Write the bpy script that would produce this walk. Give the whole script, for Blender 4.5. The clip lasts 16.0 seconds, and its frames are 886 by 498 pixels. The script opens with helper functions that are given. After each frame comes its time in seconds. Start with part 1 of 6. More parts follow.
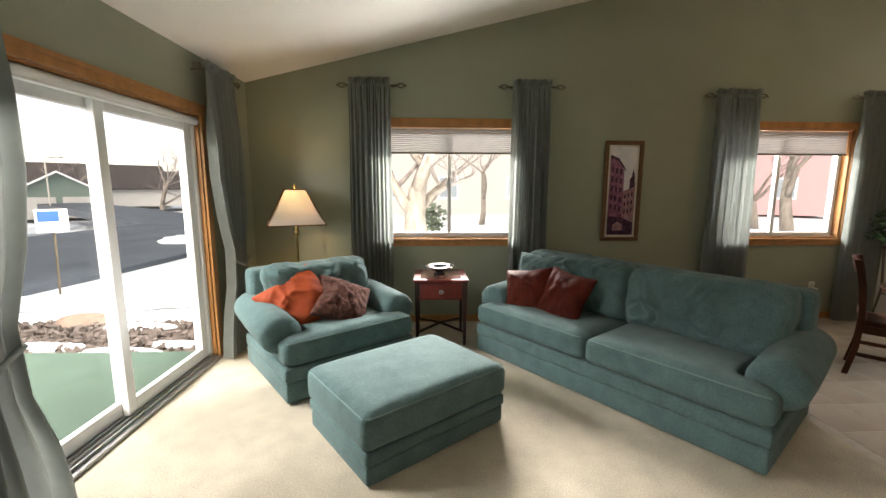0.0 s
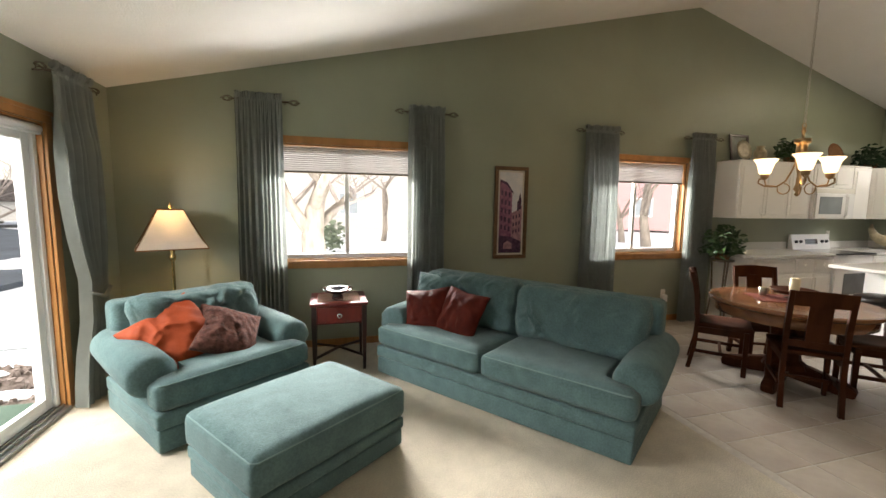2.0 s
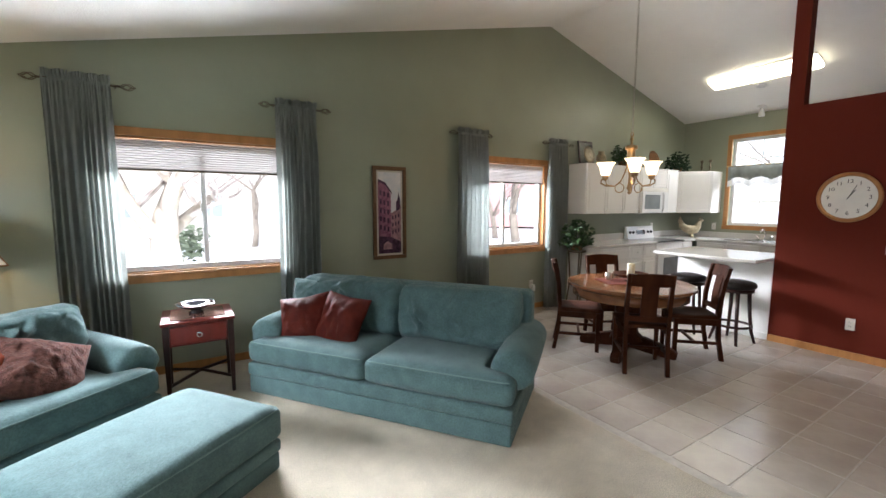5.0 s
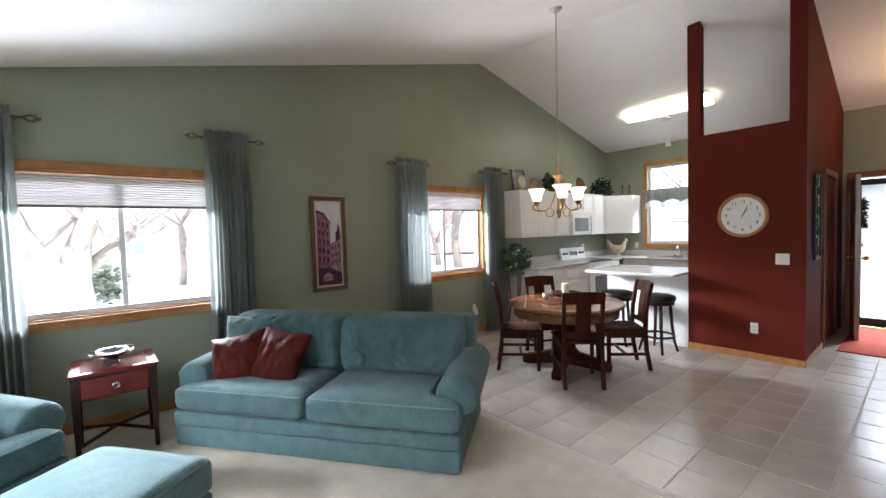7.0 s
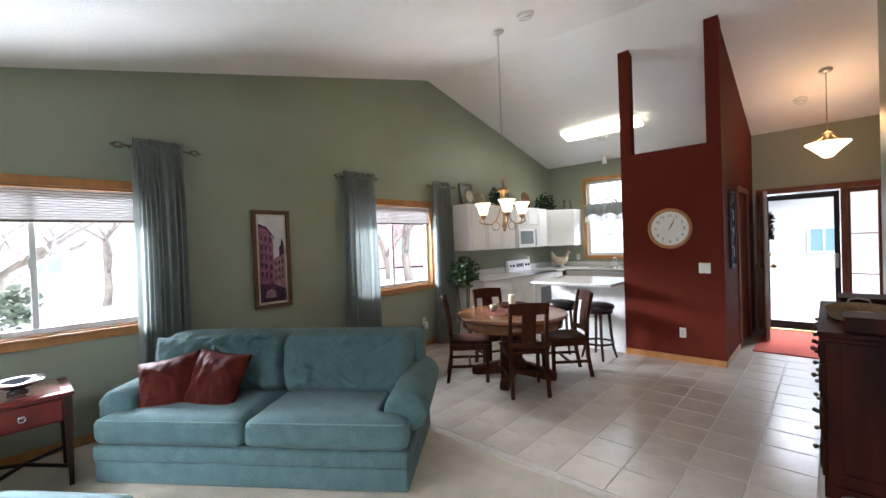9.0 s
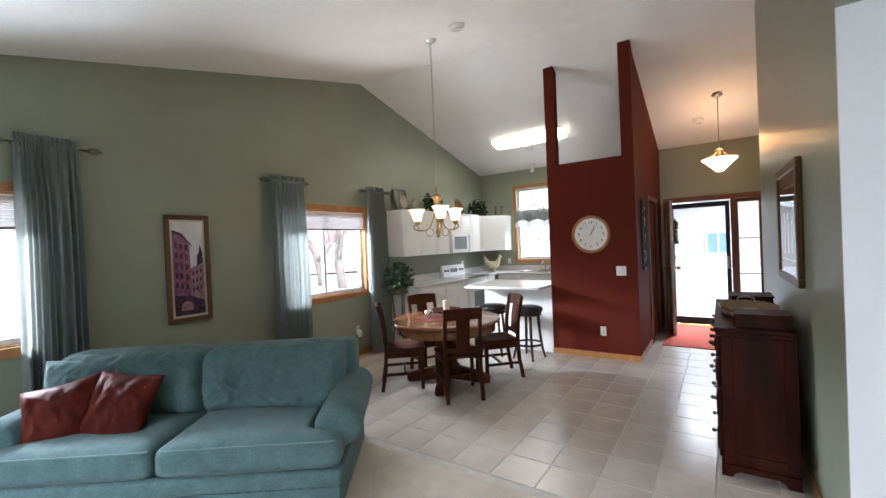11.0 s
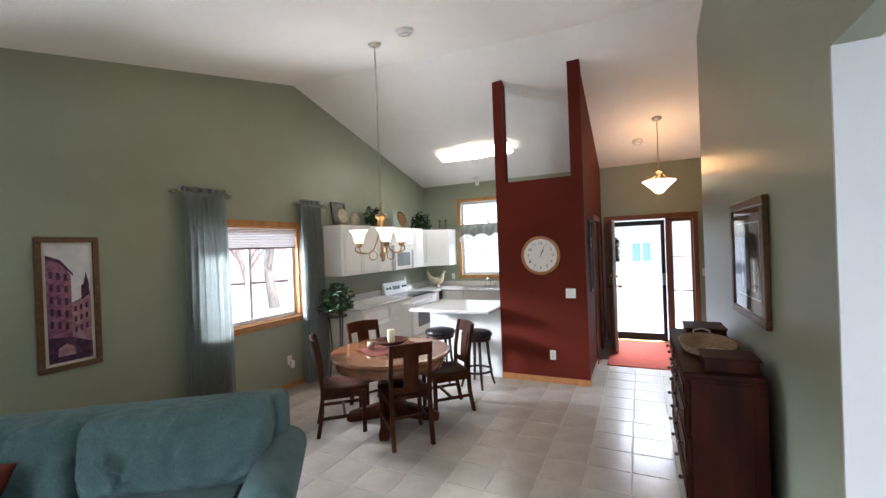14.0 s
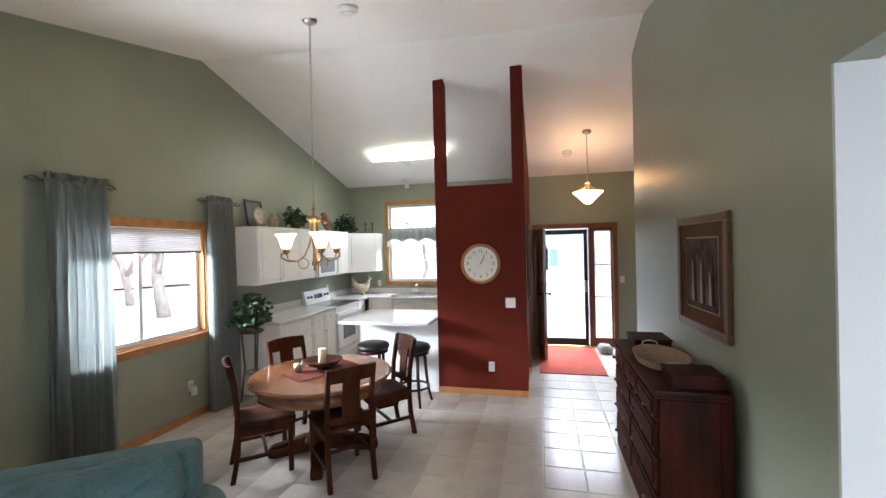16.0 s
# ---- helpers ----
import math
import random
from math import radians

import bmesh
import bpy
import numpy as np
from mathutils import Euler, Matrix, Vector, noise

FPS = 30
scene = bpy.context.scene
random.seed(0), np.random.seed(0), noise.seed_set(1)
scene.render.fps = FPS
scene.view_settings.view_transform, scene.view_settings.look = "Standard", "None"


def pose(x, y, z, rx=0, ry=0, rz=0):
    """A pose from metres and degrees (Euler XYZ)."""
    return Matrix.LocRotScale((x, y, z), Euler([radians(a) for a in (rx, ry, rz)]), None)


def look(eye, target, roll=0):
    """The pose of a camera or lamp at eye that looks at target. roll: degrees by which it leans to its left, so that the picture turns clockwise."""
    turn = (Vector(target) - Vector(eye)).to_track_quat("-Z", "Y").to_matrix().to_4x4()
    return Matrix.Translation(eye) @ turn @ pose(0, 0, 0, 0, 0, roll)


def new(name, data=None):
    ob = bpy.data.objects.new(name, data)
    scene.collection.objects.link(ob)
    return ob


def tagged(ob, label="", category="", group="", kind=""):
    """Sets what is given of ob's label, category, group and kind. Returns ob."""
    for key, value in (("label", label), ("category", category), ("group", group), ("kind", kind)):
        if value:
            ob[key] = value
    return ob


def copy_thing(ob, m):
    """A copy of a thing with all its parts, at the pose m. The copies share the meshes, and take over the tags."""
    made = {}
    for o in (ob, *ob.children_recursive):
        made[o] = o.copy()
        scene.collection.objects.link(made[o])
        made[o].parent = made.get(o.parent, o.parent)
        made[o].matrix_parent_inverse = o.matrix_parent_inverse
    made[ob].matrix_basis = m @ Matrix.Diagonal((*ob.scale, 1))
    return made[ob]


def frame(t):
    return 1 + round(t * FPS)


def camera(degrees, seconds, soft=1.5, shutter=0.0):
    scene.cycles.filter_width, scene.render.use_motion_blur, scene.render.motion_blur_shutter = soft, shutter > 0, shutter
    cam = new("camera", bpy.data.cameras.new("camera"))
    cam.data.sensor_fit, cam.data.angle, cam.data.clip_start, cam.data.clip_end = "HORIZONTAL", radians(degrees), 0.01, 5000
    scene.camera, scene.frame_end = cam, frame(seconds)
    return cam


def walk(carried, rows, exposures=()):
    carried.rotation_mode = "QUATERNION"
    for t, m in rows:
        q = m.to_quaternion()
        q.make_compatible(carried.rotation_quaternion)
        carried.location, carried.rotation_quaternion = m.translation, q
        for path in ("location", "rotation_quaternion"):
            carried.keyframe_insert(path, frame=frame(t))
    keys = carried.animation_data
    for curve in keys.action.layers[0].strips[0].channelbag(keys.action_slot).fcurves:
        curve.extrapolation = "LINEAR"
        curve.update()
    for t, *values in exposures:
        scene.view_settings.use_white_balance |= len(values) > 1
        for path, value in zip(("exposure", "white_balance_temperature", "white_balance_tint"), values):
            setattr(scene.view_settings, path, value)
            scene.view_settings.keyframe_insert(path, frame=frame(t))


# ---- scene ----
cam = camera(94.3, 16.0)
PATH = [
    (0, (1.774, -4.283, 1.446), (1.852, -2.307, 1.144), 0.2),
    (0.5, (1.791, -4.29, 1.482), (1.999, -2.322, 1.196), 0.4),
    (1, (1.798, -4.299, 1.499), (2.126, -2.343, 1.24), 0.6),
    (1.5, (1.802, -4.313, 1.495), (2.238, -2.375, 1.265), 0.7),
    (2, (1.808, -4.311, 1.502), (2.349, -2.399, 1.278), 0.9),
    (2.5, (1.809, -4.306, 1.503), (2.451, -2.426, 1.274), 1.0),
    (3, (1.813, -4.279, 1.506), (2.56, -2.439, 1.262), 0.9),
    (3.5, (1.832, -4.274, 1.508), (2.668, -2.475, 1.252), 0.9),
    (4, (1.847, -4.263, 1.496), (2.764, -2.504, 1.239), 0.8),
    (6.5, (1.857, -4.308, 1.503), (3.087, -2.735, 1.384), -1.3),
    (7, (1.858, -4.319, 1.5), (3.139, -2.786, 1.414), -1.7),
    (7.5, (1.866, -4.326, 1.498), (3.192, -2.83, 1.437), -1.8),
    (8, (1.854, -4.329, 1.491), (3.226, -2.875, 1.45), -2.0),
    (8.5, (1.864, -4.335, 1.501), (3.276, -2.919, 1.467), -2.1),
    (9, (1.869, -4.346, 1.501), (3.326, -2.976, 1.472), -2.1),
    (9.5, (1.876, -4.369, 1.496), (3.381, -3.053, 1.47), -2.2),
    (10, (1.878, -4.371, 1.483), (3.44, -3.123, 1.46), -2.4),
    (12.5, (1.972, -4.244, 1.657), (3.69, -3.221, 1.604), -1.6),
    (13, (2.071, -4.202, 1.697), (3.779, -3.165, 1.609), -0.5),
    (13.5, (2.137, -4.172, 1.706), (3.869, -3.173, 1.655), -0.5),
    (14, (2.17, -4.078, 1.723), (3.974, -3.215, 1.714), -2.2),
    (14.5, (2.222, -3.994, 1.735), (4.074, -3.24, 1.689), -2.3),
    (15, (2.264, -3.898, 1.746), (4.15, -3.235, 1.7), -2.1),
    (15.5, (2.371, -3.83, 1.768), (4.28, -3.233, 1.763), -1.9),
    (16, (2.396, -3.677, 1.777), (4.342, -3.212, 1.77), -1.3),
]
walk(cam, [(t, look(eye, target, roll)) for t, eye, target, roll in PATH],
     [(0.0, 1.86, 7450, 13), (2.0, 2.04, 7300, 13), (4.0, 2.28, 6550, 13), (9.0, 2.4, 5950, 13), (13.0, 2.55, 5850, 12), (16.0, 2.6, 5850, 12)])
FRONT_X = 9.85
SKY = 0.10        # strength of the sky
P_FLOOR, P_CHAND, P_PEND, P_FLUO = 2.6, 3.2, 3.2, 3.4   # lamps
P_PATIO, P_WIN, P_WIN2, P_KIT, P_ENTRY, P_PASS, P_SNOW_FILL = 245, 540, 450, 25, 150, 75, 42   # added area lamps outside the openings, standing in for daylight

# ---- world and light ----
world = bpy.data.worlds.new("world")
scene.world = world
world.use_nodes = True
_n = world.node_tree.nodes
_sky = _n.new("ShaderNodeTexSky")
_sky.sky_type = "NISHITA"
_sky.sun_disc = False
_sky.sun_elevation = radians(38)
_sky.sun_rotation = radians(200)
_sky.dust_density = 1.0
_sky.air_density = 1.0
_hs = _n.new("ShaderNodeHueSaturation")
_hs.inputs["Saturation"].default_value = 0.35
world.node_tree.links.new(_sky.outputs[0], _hs.inputs["Color"])
world.node_tree.links.new(_hs.outputs[0], _n["Background"].inputs["Color"])
_n["Background"].inputs["Strength"].default_value = SKY
sun = new("sun", bpy.data.lights.new("sun", "SUN"))
sun.data.energy = 0.8
sun.data.angle = radians(25)
sun.data.color = (1.0, 0.96, 0.9)
sun.matrix_world = look((0, 0, 30), (0.342 * 30, 0.94 * 30, 6), 0)


def lamp(name, x, y, z, watts, color, size=0.05):
    d = bpy.data.lights.new(name, "POINT")
    d.energy, d.color, d.shadow_soft_size = watts, color, size
    ob = new(name, d)
    ob.location = (x, y, z)
    return ob


def skylight(name, eye, target, w, h, watts):
    """An added area lamp outside an opening, standing in for the daylight there."""
    d = bpy.data.lights.new(name, "AREA")
    d.shape, d.size, d.size_y, d.energy, d.color = "RECTANGLE", w, h, watts, (0.94, 0.97, 1.0)
    ob = new(name, d)
    ob.matrix_world = look(eye, target)
    return ob


# added lamps, out of view, boosting the sky's light through the openings
skylight("patio_sky_fill", (-3.2, -1.85, 3.5), (1.5, -2.4, 0.5), 4.0, 1.3, P_PATIO)
skylight("window_sky_fill", (1.9, 4.0, 3.1), (2.2, -2.0, 0.6), 2.6, 1.2, P_WIN)
skylight("window_sky_fill", (5.7, 4.0, 3.1), (5.5, -2.2, 0.5), 3.4, 1.6, P_WIN2)
# added lamps below the sills, standing in for daylight thrown up by snow
skylight("snow_bounce_fill", (2.0, 1.0, 0.15), (2.2, -2.6, 2.9), 3.2, 0.9, P_SNOW_FILL)
skylight("snow_bounce_fill", (5.6, 1.0, 0.15), (5.2, -2.6, 2.9), 3.2, 0.9, P_SNOW_FILL)
skylight("kitchen_sky_fill", (FRONT_X + 1.5, -1.4, 3.6), (8.2, -1.6, 0.8), 2.0, 1.4, P_KIT)
skylight("entry_sky_fill", (FRONT_X + 1.6, -4.2, 3.2), (7.5, -4.1, 0.0), 2.0, 1.4, P_ENTRY)
# added lamp behind the assumed, unseen passage window
skylight("passage_sky_fill", (-1.2, -5.6, 1.9), (4.0, -5.2, 1.2), 1.6, 1.4, P_PASS)
WARM = (1.0, 0.62, 0.28)


# ---- materials ----
def mat(name, color, rough=0.6, metal=0.0, vary=0.12, scale=6.0, bump=0.0, bscale=200.0, stretch=(1, 1, 1), color2=None, coat=0.0, sheen=0.0, island=0.0, trans=0.0, fine=0.0):
    m = bpy.data.materials.new(name)
    m.use_nodes = True
    nt = m.node_tree
    n, l = nt.nodes, nt.links
    b = n["Principled BSDF"]
    b.inputs["Roughness"].default_value = rough
    b.inputs["Metallic"].default_value = metal
    b.inputs["Coat Weight"].default_value = coat
    b.inputs["Specular IOR Level"].default_value = 0.5 if rough < 0.3 or metal else (0.28 if rough < 0.5 else 0.07)
    b.inputs["Sheen Weight"].default_value = sheen
    b.inputs["Sheen Roughness"].default_value = 0.45
    if trans:
        b.inputs["Transmission Weight"].default_value = trans
    co = n.new("ShaderNodeTexCoord")
    mp = n.new("ShaderNodeMapping")
    mp.inputs["Scale"].default_value = stretch
    l.new(co.outputs["Object"], mp.inputs["Vector"])
    t = n.new("ShaderNodeTexNoise")
    t.inputs["Scale"].default_value = scale
    t.inputs["Detail"].default_value = 6
    l.new(mp.outputs[0], t.inputs["Vector"])
    mx = n.new("ShaderNodeMix")
    mx.data_type = "RGBA"
    c2 = color2 or tuple(c * (1 - 2 * vary) for c in color)
    mx.inputs[6].default_value = (*color, 1)
    mx.inputs[7].default_value = (*c2, 1)
    rp = n.new("ShaderNodeMapRange")
    rp.inputs[1].default_value, rp.inputs[2].default_value = 0.3, 0.7
    l.new(t.outputs["Fac"], rp.inputs[0])
    l.new(rp.outputs[0], mx.inputs[0])
    last = mx.outputs[2]
    if fine:
        t2 = n.new("ShaderNodeTexNoise")
        t2.inputs["Scale"].default_value = bscale * 0.6
        t2.inputs["Detail"].default_value = 3
        l.new(mp.outputs[0], t2.inputs["Vector"])
        h2 = n.new("ShaderNodeHueSaturation")
        r2 = n.new("ShaderNodeMapRange")
        r2.inputs[1].default_value, r2.inputs[2].default_value = 0.3, 0.7
        r2.inputs[3].default_value, r2.inputs[4].default_value = 1 - fine, 1 + fine
        l.new(t2.outputs["Fac"], r2.inputs[0])
        l.new(r2.outputs[0], h2.inputs["Value"])
        l.new(last, h2.inputs["Color"])
        last = h2.outputs[0]
    if island:
        oi = n.new("ShaderNodeObjectInfo")
        hs = n.new("ShaderNodeHueSaturation")
        r3 = n.new("ShaderNodeMapRange")
        r3.inputs[3].default_value, r3.inputs[4].default_value = 1 - island, 1 + island
        l.new(oi.outputs["Random"], r3.inputs[0])
        l.new(r3.outputs[0], hs.inputs["Value"])
        l.new(last, hs.inputs["Color"])
        last = hs.outputs[0]
    l.new(last, b.inputs["Base Color"])
    if bump:
        t3 = n.new("ShaderNodeTexNoise")
        t3.inputs["Scale"].default_value = bscale
        t3.inputs["Detail"].default_value = 4
        l.new(mp.outputs[0], t3.inputs["Vector"])
        bp = n.new("ShaderNodeBump")
        bp.inputs["Strength"].default_value = bump
        bp.inputs["Distance"].default_value = 0.01
        l.new(t3.outputs["Fac"], bp.inputs["Height"])
        l.new(bp.outputs[0], b.inputs["Normal"])
    return m


def glow(name, color, strength):
    m = bpy.data.materials.new(name)
    m.use_nodes = True
    b = m.node_tree.nodes["Principled BSDF"]
    b.inputs["Base Color"].default_value = (0.8, 0.78, 0.72, 1)
    b.inputs["Emission Color"].default_value = (*color, 1)
    b.inputs["Emission Strength"].default_value = strength
    b.inputs["Roughness"].default_value = 0.3
    return m


def cloth(name, color, through_light, vary=0.1):
    """A thin cloth that lets some light through."""
    m = mat(name, color, 0.9, vary=vary, scale=12, bump=0.15, bscale=500)
    nt = m.node_tree
    tr = nt.nodes.new("ShaderNodeBsdfTranslucent")
    tr.inputs["Color"].default_value = (*[min(1, c * 1.9 + 0.05) for c in color], 1)
    ms = nt.nodes.new("ShaderNodeMixShader")
    ms.inputs[0].default_value = through_light
    nt.links.new(nt.nodes["Principled BSDF"].outputs[0], ms.inputs[1])
    nt.links.new(tr.outputs[0], ms.inputs[2])
    nt.links.new(ms.outputs[0], nt.nodes["Material Output"].inputs["Surface"])
    return m


M_WALL = mat("green_paint", (0.285, 0.308, 0.232), 0.38, vary=0.05, scale=1.5, bump=0.08, bscale=160)
M_RED = mat("red_paint", (0.105, 0.016, 0.009), 0.6, vary=0.04, scale=2, bump=0.06, bscale=160)
M_GREY = mat("grey_paint", (0.56, 0.56, 0.57), 0.6, vary=0.02, scale=2, bump=0.06, bscale=160)
M_CEIL = mat("ceiling_paint", (0.82, 0.80, 0.77), 0.9, vary=0.02, scale=3, bump=0.5, bscale=90)
M_CARPET = mat("carpet", (0.62, 0.56, 0.45), 0.98, vary=0.09, scale=7, bump=0.9, bscale=260, fine=0.24, sheen=0.1)
M_TILE = mat("tile", (0.52, 0.47, 0.41), 0.25, vary=0.10, scale=2.2, bump=0.06, bscale=30, island=0.03, color2=(0.40, 0.35, 0.30), fine=0.05)
# pale joints, their colour lightened further to imitate a specular gleam
M_GROUT = mat("grout", (0.50, 0.46, 0.41), 0.6, vary=0.1, scale=20)
M_OAK = mat("oak_trim", (0.46, 0.215, 0.075), 0.35, vary=0.14, scale=14, stretch=(1, 1, 0.15), bump=0.05, bscale=60, coat=0.2)
M_SOFA = mat("teal_velvet", (0.096, 0.162, 0.164), 0.9, vary=0.12, scale=9, bump=0.5, bscale=150, sheen=0.13, fine=0.16)
M_PIPE = mat("piping", (0.16, 0.24, 0.235), 0.8, vary=0.05)
M_ORANGE = mat("rust_silk", (0.30, 0.055, 0.02), 0.6, vary=0.15, scale=9, bump=0.15, bscale=220, sheen=0.05)
M_MAROON = mat("maroon_silk", (0.085, 0.013, 0.008), 0.62, vary=0.25, scale=9, bump=0.15, bscale=220)
M_FUR = mat("mauve_fur", (0.15, 0.065, 0.052), 0.95, vary=0.35, scale=30, bump=1.0, bscale=120, sheen=0.1)
M_CHERRY = mat("cherry_wood", (0.15, 0.013, 0.007), 0.3, vary=0.2, scale=10, stretch=(1, 1, 0.2), coat=0.2)
M_CHERRY_D = mat("dark_cherry_wood", (0.03, 0.008, 0.006), 0.35, vary=0.2, scale=10, coat=0.1)
M_WALNUT = mat("brown_wood", (0.062, 0.018, 0.007), 0.52, vary=0.3, scale=9, stretch=(1, 1, 0.15), coat=0.02, bump=0.03, bscale=80)
M_TABLE = mat("table_wood", (0.19, 0.075, 0.03), 0.26, vary=0.2, scale=9, stretch=(0.2, 1, 1), coat=0.4)
M_DRESS = mat("mahogany", (0.040, 0.0075, 0.0035), 0.52, vary=0.4, scale=8, stretch=(1, 1, 0.2), coat=0.02)
M_BRASS = mat("brass", (0.62, 0.45, 0.2), 0.22, 1.0, vary=0.05)
M_BRONZE = mat("bronze_rod", (0.16, 0.13, 0.09), 0.4, 0.8, vary=0.2)
M_GOLD = mat("antique_gold", (0.16, 0.085, 0.04), 0.4, 0.4, vary=0.2, scale=30, bump=0.2, bscale=120)
M_CHROME = mat("chrome", (0.75, 0.75, 0.76), 0.12, 1.0, vary=0.02)
M_NICKEL = mat("nickel", (0.5, 0.47, 0.42), 0.3, 1.0, vary=0.03)
M_WHITE = mat("white_paint", (0.78, 0.77, 0.74), 0.4, vary=0.02, scale=3)
M_VINYL = mat("white_vinyl", (0.78, 0.79, 0.8), 0.35, vary=0.02, scale=3)
M_COUNTER = mat("laminate", (0.62, 0.61, 0.58), 0.22, vary=0.06, scale=90)
M_APPL = mat("white_enamel", (0.8, 0.8, 0.79), 0.2, vary=0.01, coat=0.3)
M_BLACK = mat("black_glass", (0.02, 0.02, 0.022), 0.08, vary=0.1)
M_BLACKP = mat("black_paint", (0.025, 0.025, 0.028), 0.4, vary=0.2)
M_LEATHER = mat("black_leather", (0.018, 0.015, 0.014), 0.35, vary=0.2, bump=0.2, bscale=150)
M_CURT = cloth("grey_green_curtain", (0.215, 0.235, 0.222), 0.3)
M_BLIND = cloth("pleated_blind", (0.58, 0.52, 0.50), 0.03, 0.03)
M_VALANCE = cloth("valance_cloth", (0.20, 0.215, 0.19), 0.12)
M_LACE = cloth("white_lace", (0.7, 0.7, 0.67), 0.25, 0.05)
M_SHADE = cloth("parchment_shade", (0.56, 0.50, 0.45), 0.13, 0.04)
M_LEAF = mat("leaf", (0.04, 0.085, 0.03), 0.45, vary=0.3, scale=15)
M_LEAF2 = mat("dark_leaf", (0.025, 0.05, 0.025), 0.5, vary=0.3, scale=15)
M_WICK = mat("wicker", (0.22, 0.11, 0.05), 0.7, vary=0.3, scale=60, bump=0.6, bscale=150)
M_TRAY = mat("pale_wicker", (0.36, 0.25, 0.16), 0.6, vary=0.25, scale=60, bump=0.6, bscale=150)
M_CERAM = mat("cream_ceramic", (0.46, 0.39, 0.26), 0.35, vary=0.25, scale=20)
M_WAX = mat("ivory_wax", (0.75, 0.68, 0.5), 0.5, vary=0.04)
M_MAT = mat("red_mat", (0.42, 0.10, 0.075), 0.95, vary=0.08, scale=20, bump=0.8, bscale=250)
M_PLAST = mat("ivory_plastic", (0.72, 0.70, 0.64), 0.4, vary=0.02)
M_CLOCK = mat("clock_face", (0.74, 0.73, 0.68), 0.5, vary=0.06, scale=8)
M_INK = mat("ink", (0.03, 0.03, 0.035), 0.5, vary=0.1)
M_SNOW = mat("snow", (0.70, 0.72, 0.75), 0.8, vary=0.04, scale=0.6, bump=0.4, bscale=3)
M_ROAD = mat("asphalt", (0.10, 0.115, 0.135), 0.6, vary=0.2, scale=0.8, bump=0.3, bscale=60)
M_MULCH = mat("mulch", (0.06, 0.045, 0.04), 0.95, vary=0.5, scale=9, bump=1.0, bscale=30, color2=(0.17, 0.14, 0.125))
M_PATIO = mat("green_patio", (0.075, 0.11, 0.088), 0.9, vary=0.08, scale=3, bump=0.2, bscale=100)
# bark and twig colours paled to imitate haze and glare outside the windows
M_BARK = mat("bark", (0.34, 0.29, 0.25), 0.95, vary=0.25, scale=8, stretch=(1, 1, 0.3), bump=1.0, bscale=20)
M_TWIG = mat("twig", (0.36, 0.31, 0.29), 0.95, vary=0.2)
M_SIDE = mat("pale_siding", (0.50, 0.48, 0.45), 0.7, vary=0.05)
M_SIDEG = mat("green_siding", (0.17, 0.22, 0.19), 0.7, vary=0.06)
# red siding paled to imitate the glare over the far house
M_SIDER = mat("glare_paled_red_siding", (0.55, 0.34, 0.34), 0.7, vary=0.08)
M_SHING = mat("shingle", (0.11, 0.095, 0.09), 0.9, vary=0.3, scale=4, bump=0.5, bscale=20)
M_STONE = mat("boulder", (0.27, 0.19, 0.15), 0.9, vary=0.25, scale=3, bump=0.8, bscale=12)
M_BLUE = mat("blue_sign", (0.06, 0.16, 0.42), 0.5, vary=0.05)
M_TRACK = mat("aluminium", (0.5, 0.5, 0.5), 0.35, 0.9, vary=0.05)
M_GLOWSHADE = glow("lit_glass", (1.0, 0.76, 0.46), 0.6)
M_GLOWBOWL = glow("lit_alabaster", (1.0, 0.8, 0.55), 0.7)
M_FLUO = glow("fluorescent", (1.0, 0.93, 0.66), 1.35)
M_HPANE = mat("house_glass", (0.30, 0.34, 0.37), 0.3, vary=0.1)
M_TEAL = mat("teal_paint", (0.22, 0.36, 0.40), 0.4, vary=0.08)

M_GLASS = bpy.data.materials.new("window_glass")
M_GLASS.use_nodes = True
_g = M_GLASS.node_tree
_tb = _g.nodes.new("ShaderNodeBsdfTransparent")
_tb.inputs[0].default_value = (0.95, 0.96, 0.96, 1)
_gl = _g.nodes.new("ShaderNodeBsdfGlossy")
_gl.inputs["Roughness"].default_value = 0.02
_mm = _g.nodes.new("ShaderNodeMixShader")
_mm.inputs[0].default_value = 0.015
_g.links.new(_tb.outputs[0], _mm.inputs[1])
_g.links.new(_gl.outputs[0], _mm.inputs[2])
_g.links.new(_mm.outputs[0], _g.nodes["Material Output"].inputs["Surface"])


M_PGLASS = bpy.data.materials.new("picture_glass")
M_PGLASS.use_nodes = True
_g = M_PGLASS.node_tree
_tb = _g.nodes.new("ShaderNodeBsdfTransparent")
_gl = _g.nodes.new("ShaderNodeBsdfGlossy")
_gl.inputs["Roughness"].default_value = 0.03
_fr = _g.nodes.new("ShaderNodeFresnel")
_fr.inputs["IOR"].default_value = 1.5
_mm = _g.nodes.new("ShaderNodeMixShader")
_g.links.new(_fr.outputs[0], _mm.inputs[0])
_g.links.new(_tb.outputs[0], _mm.inputs[1])
_g.links.new(_gl.outputs[0], _mm.inputs[2])
_g.links.new(_mm.outputs[0], _g.nodes["Material Output"].inputs["Surface"])


# ---- mesh helpers ----
def part(name, bm, material, parent=None, label="", smooth=False):
    me = bpy.data.meshes.new(name)
    bmesh.ops.recalc_face_normals(bm, faces=bm.faces)
    if smooth:
        for f in bm.faces:
            f.smooth = True
    bm.to_mesh(me)
    bm.free()
    me.materials.append(material)
    ob = new(name, me)
    if parent is not None:
        ob.parent = parent
    if label:
        ob["label"] = label
    return ob


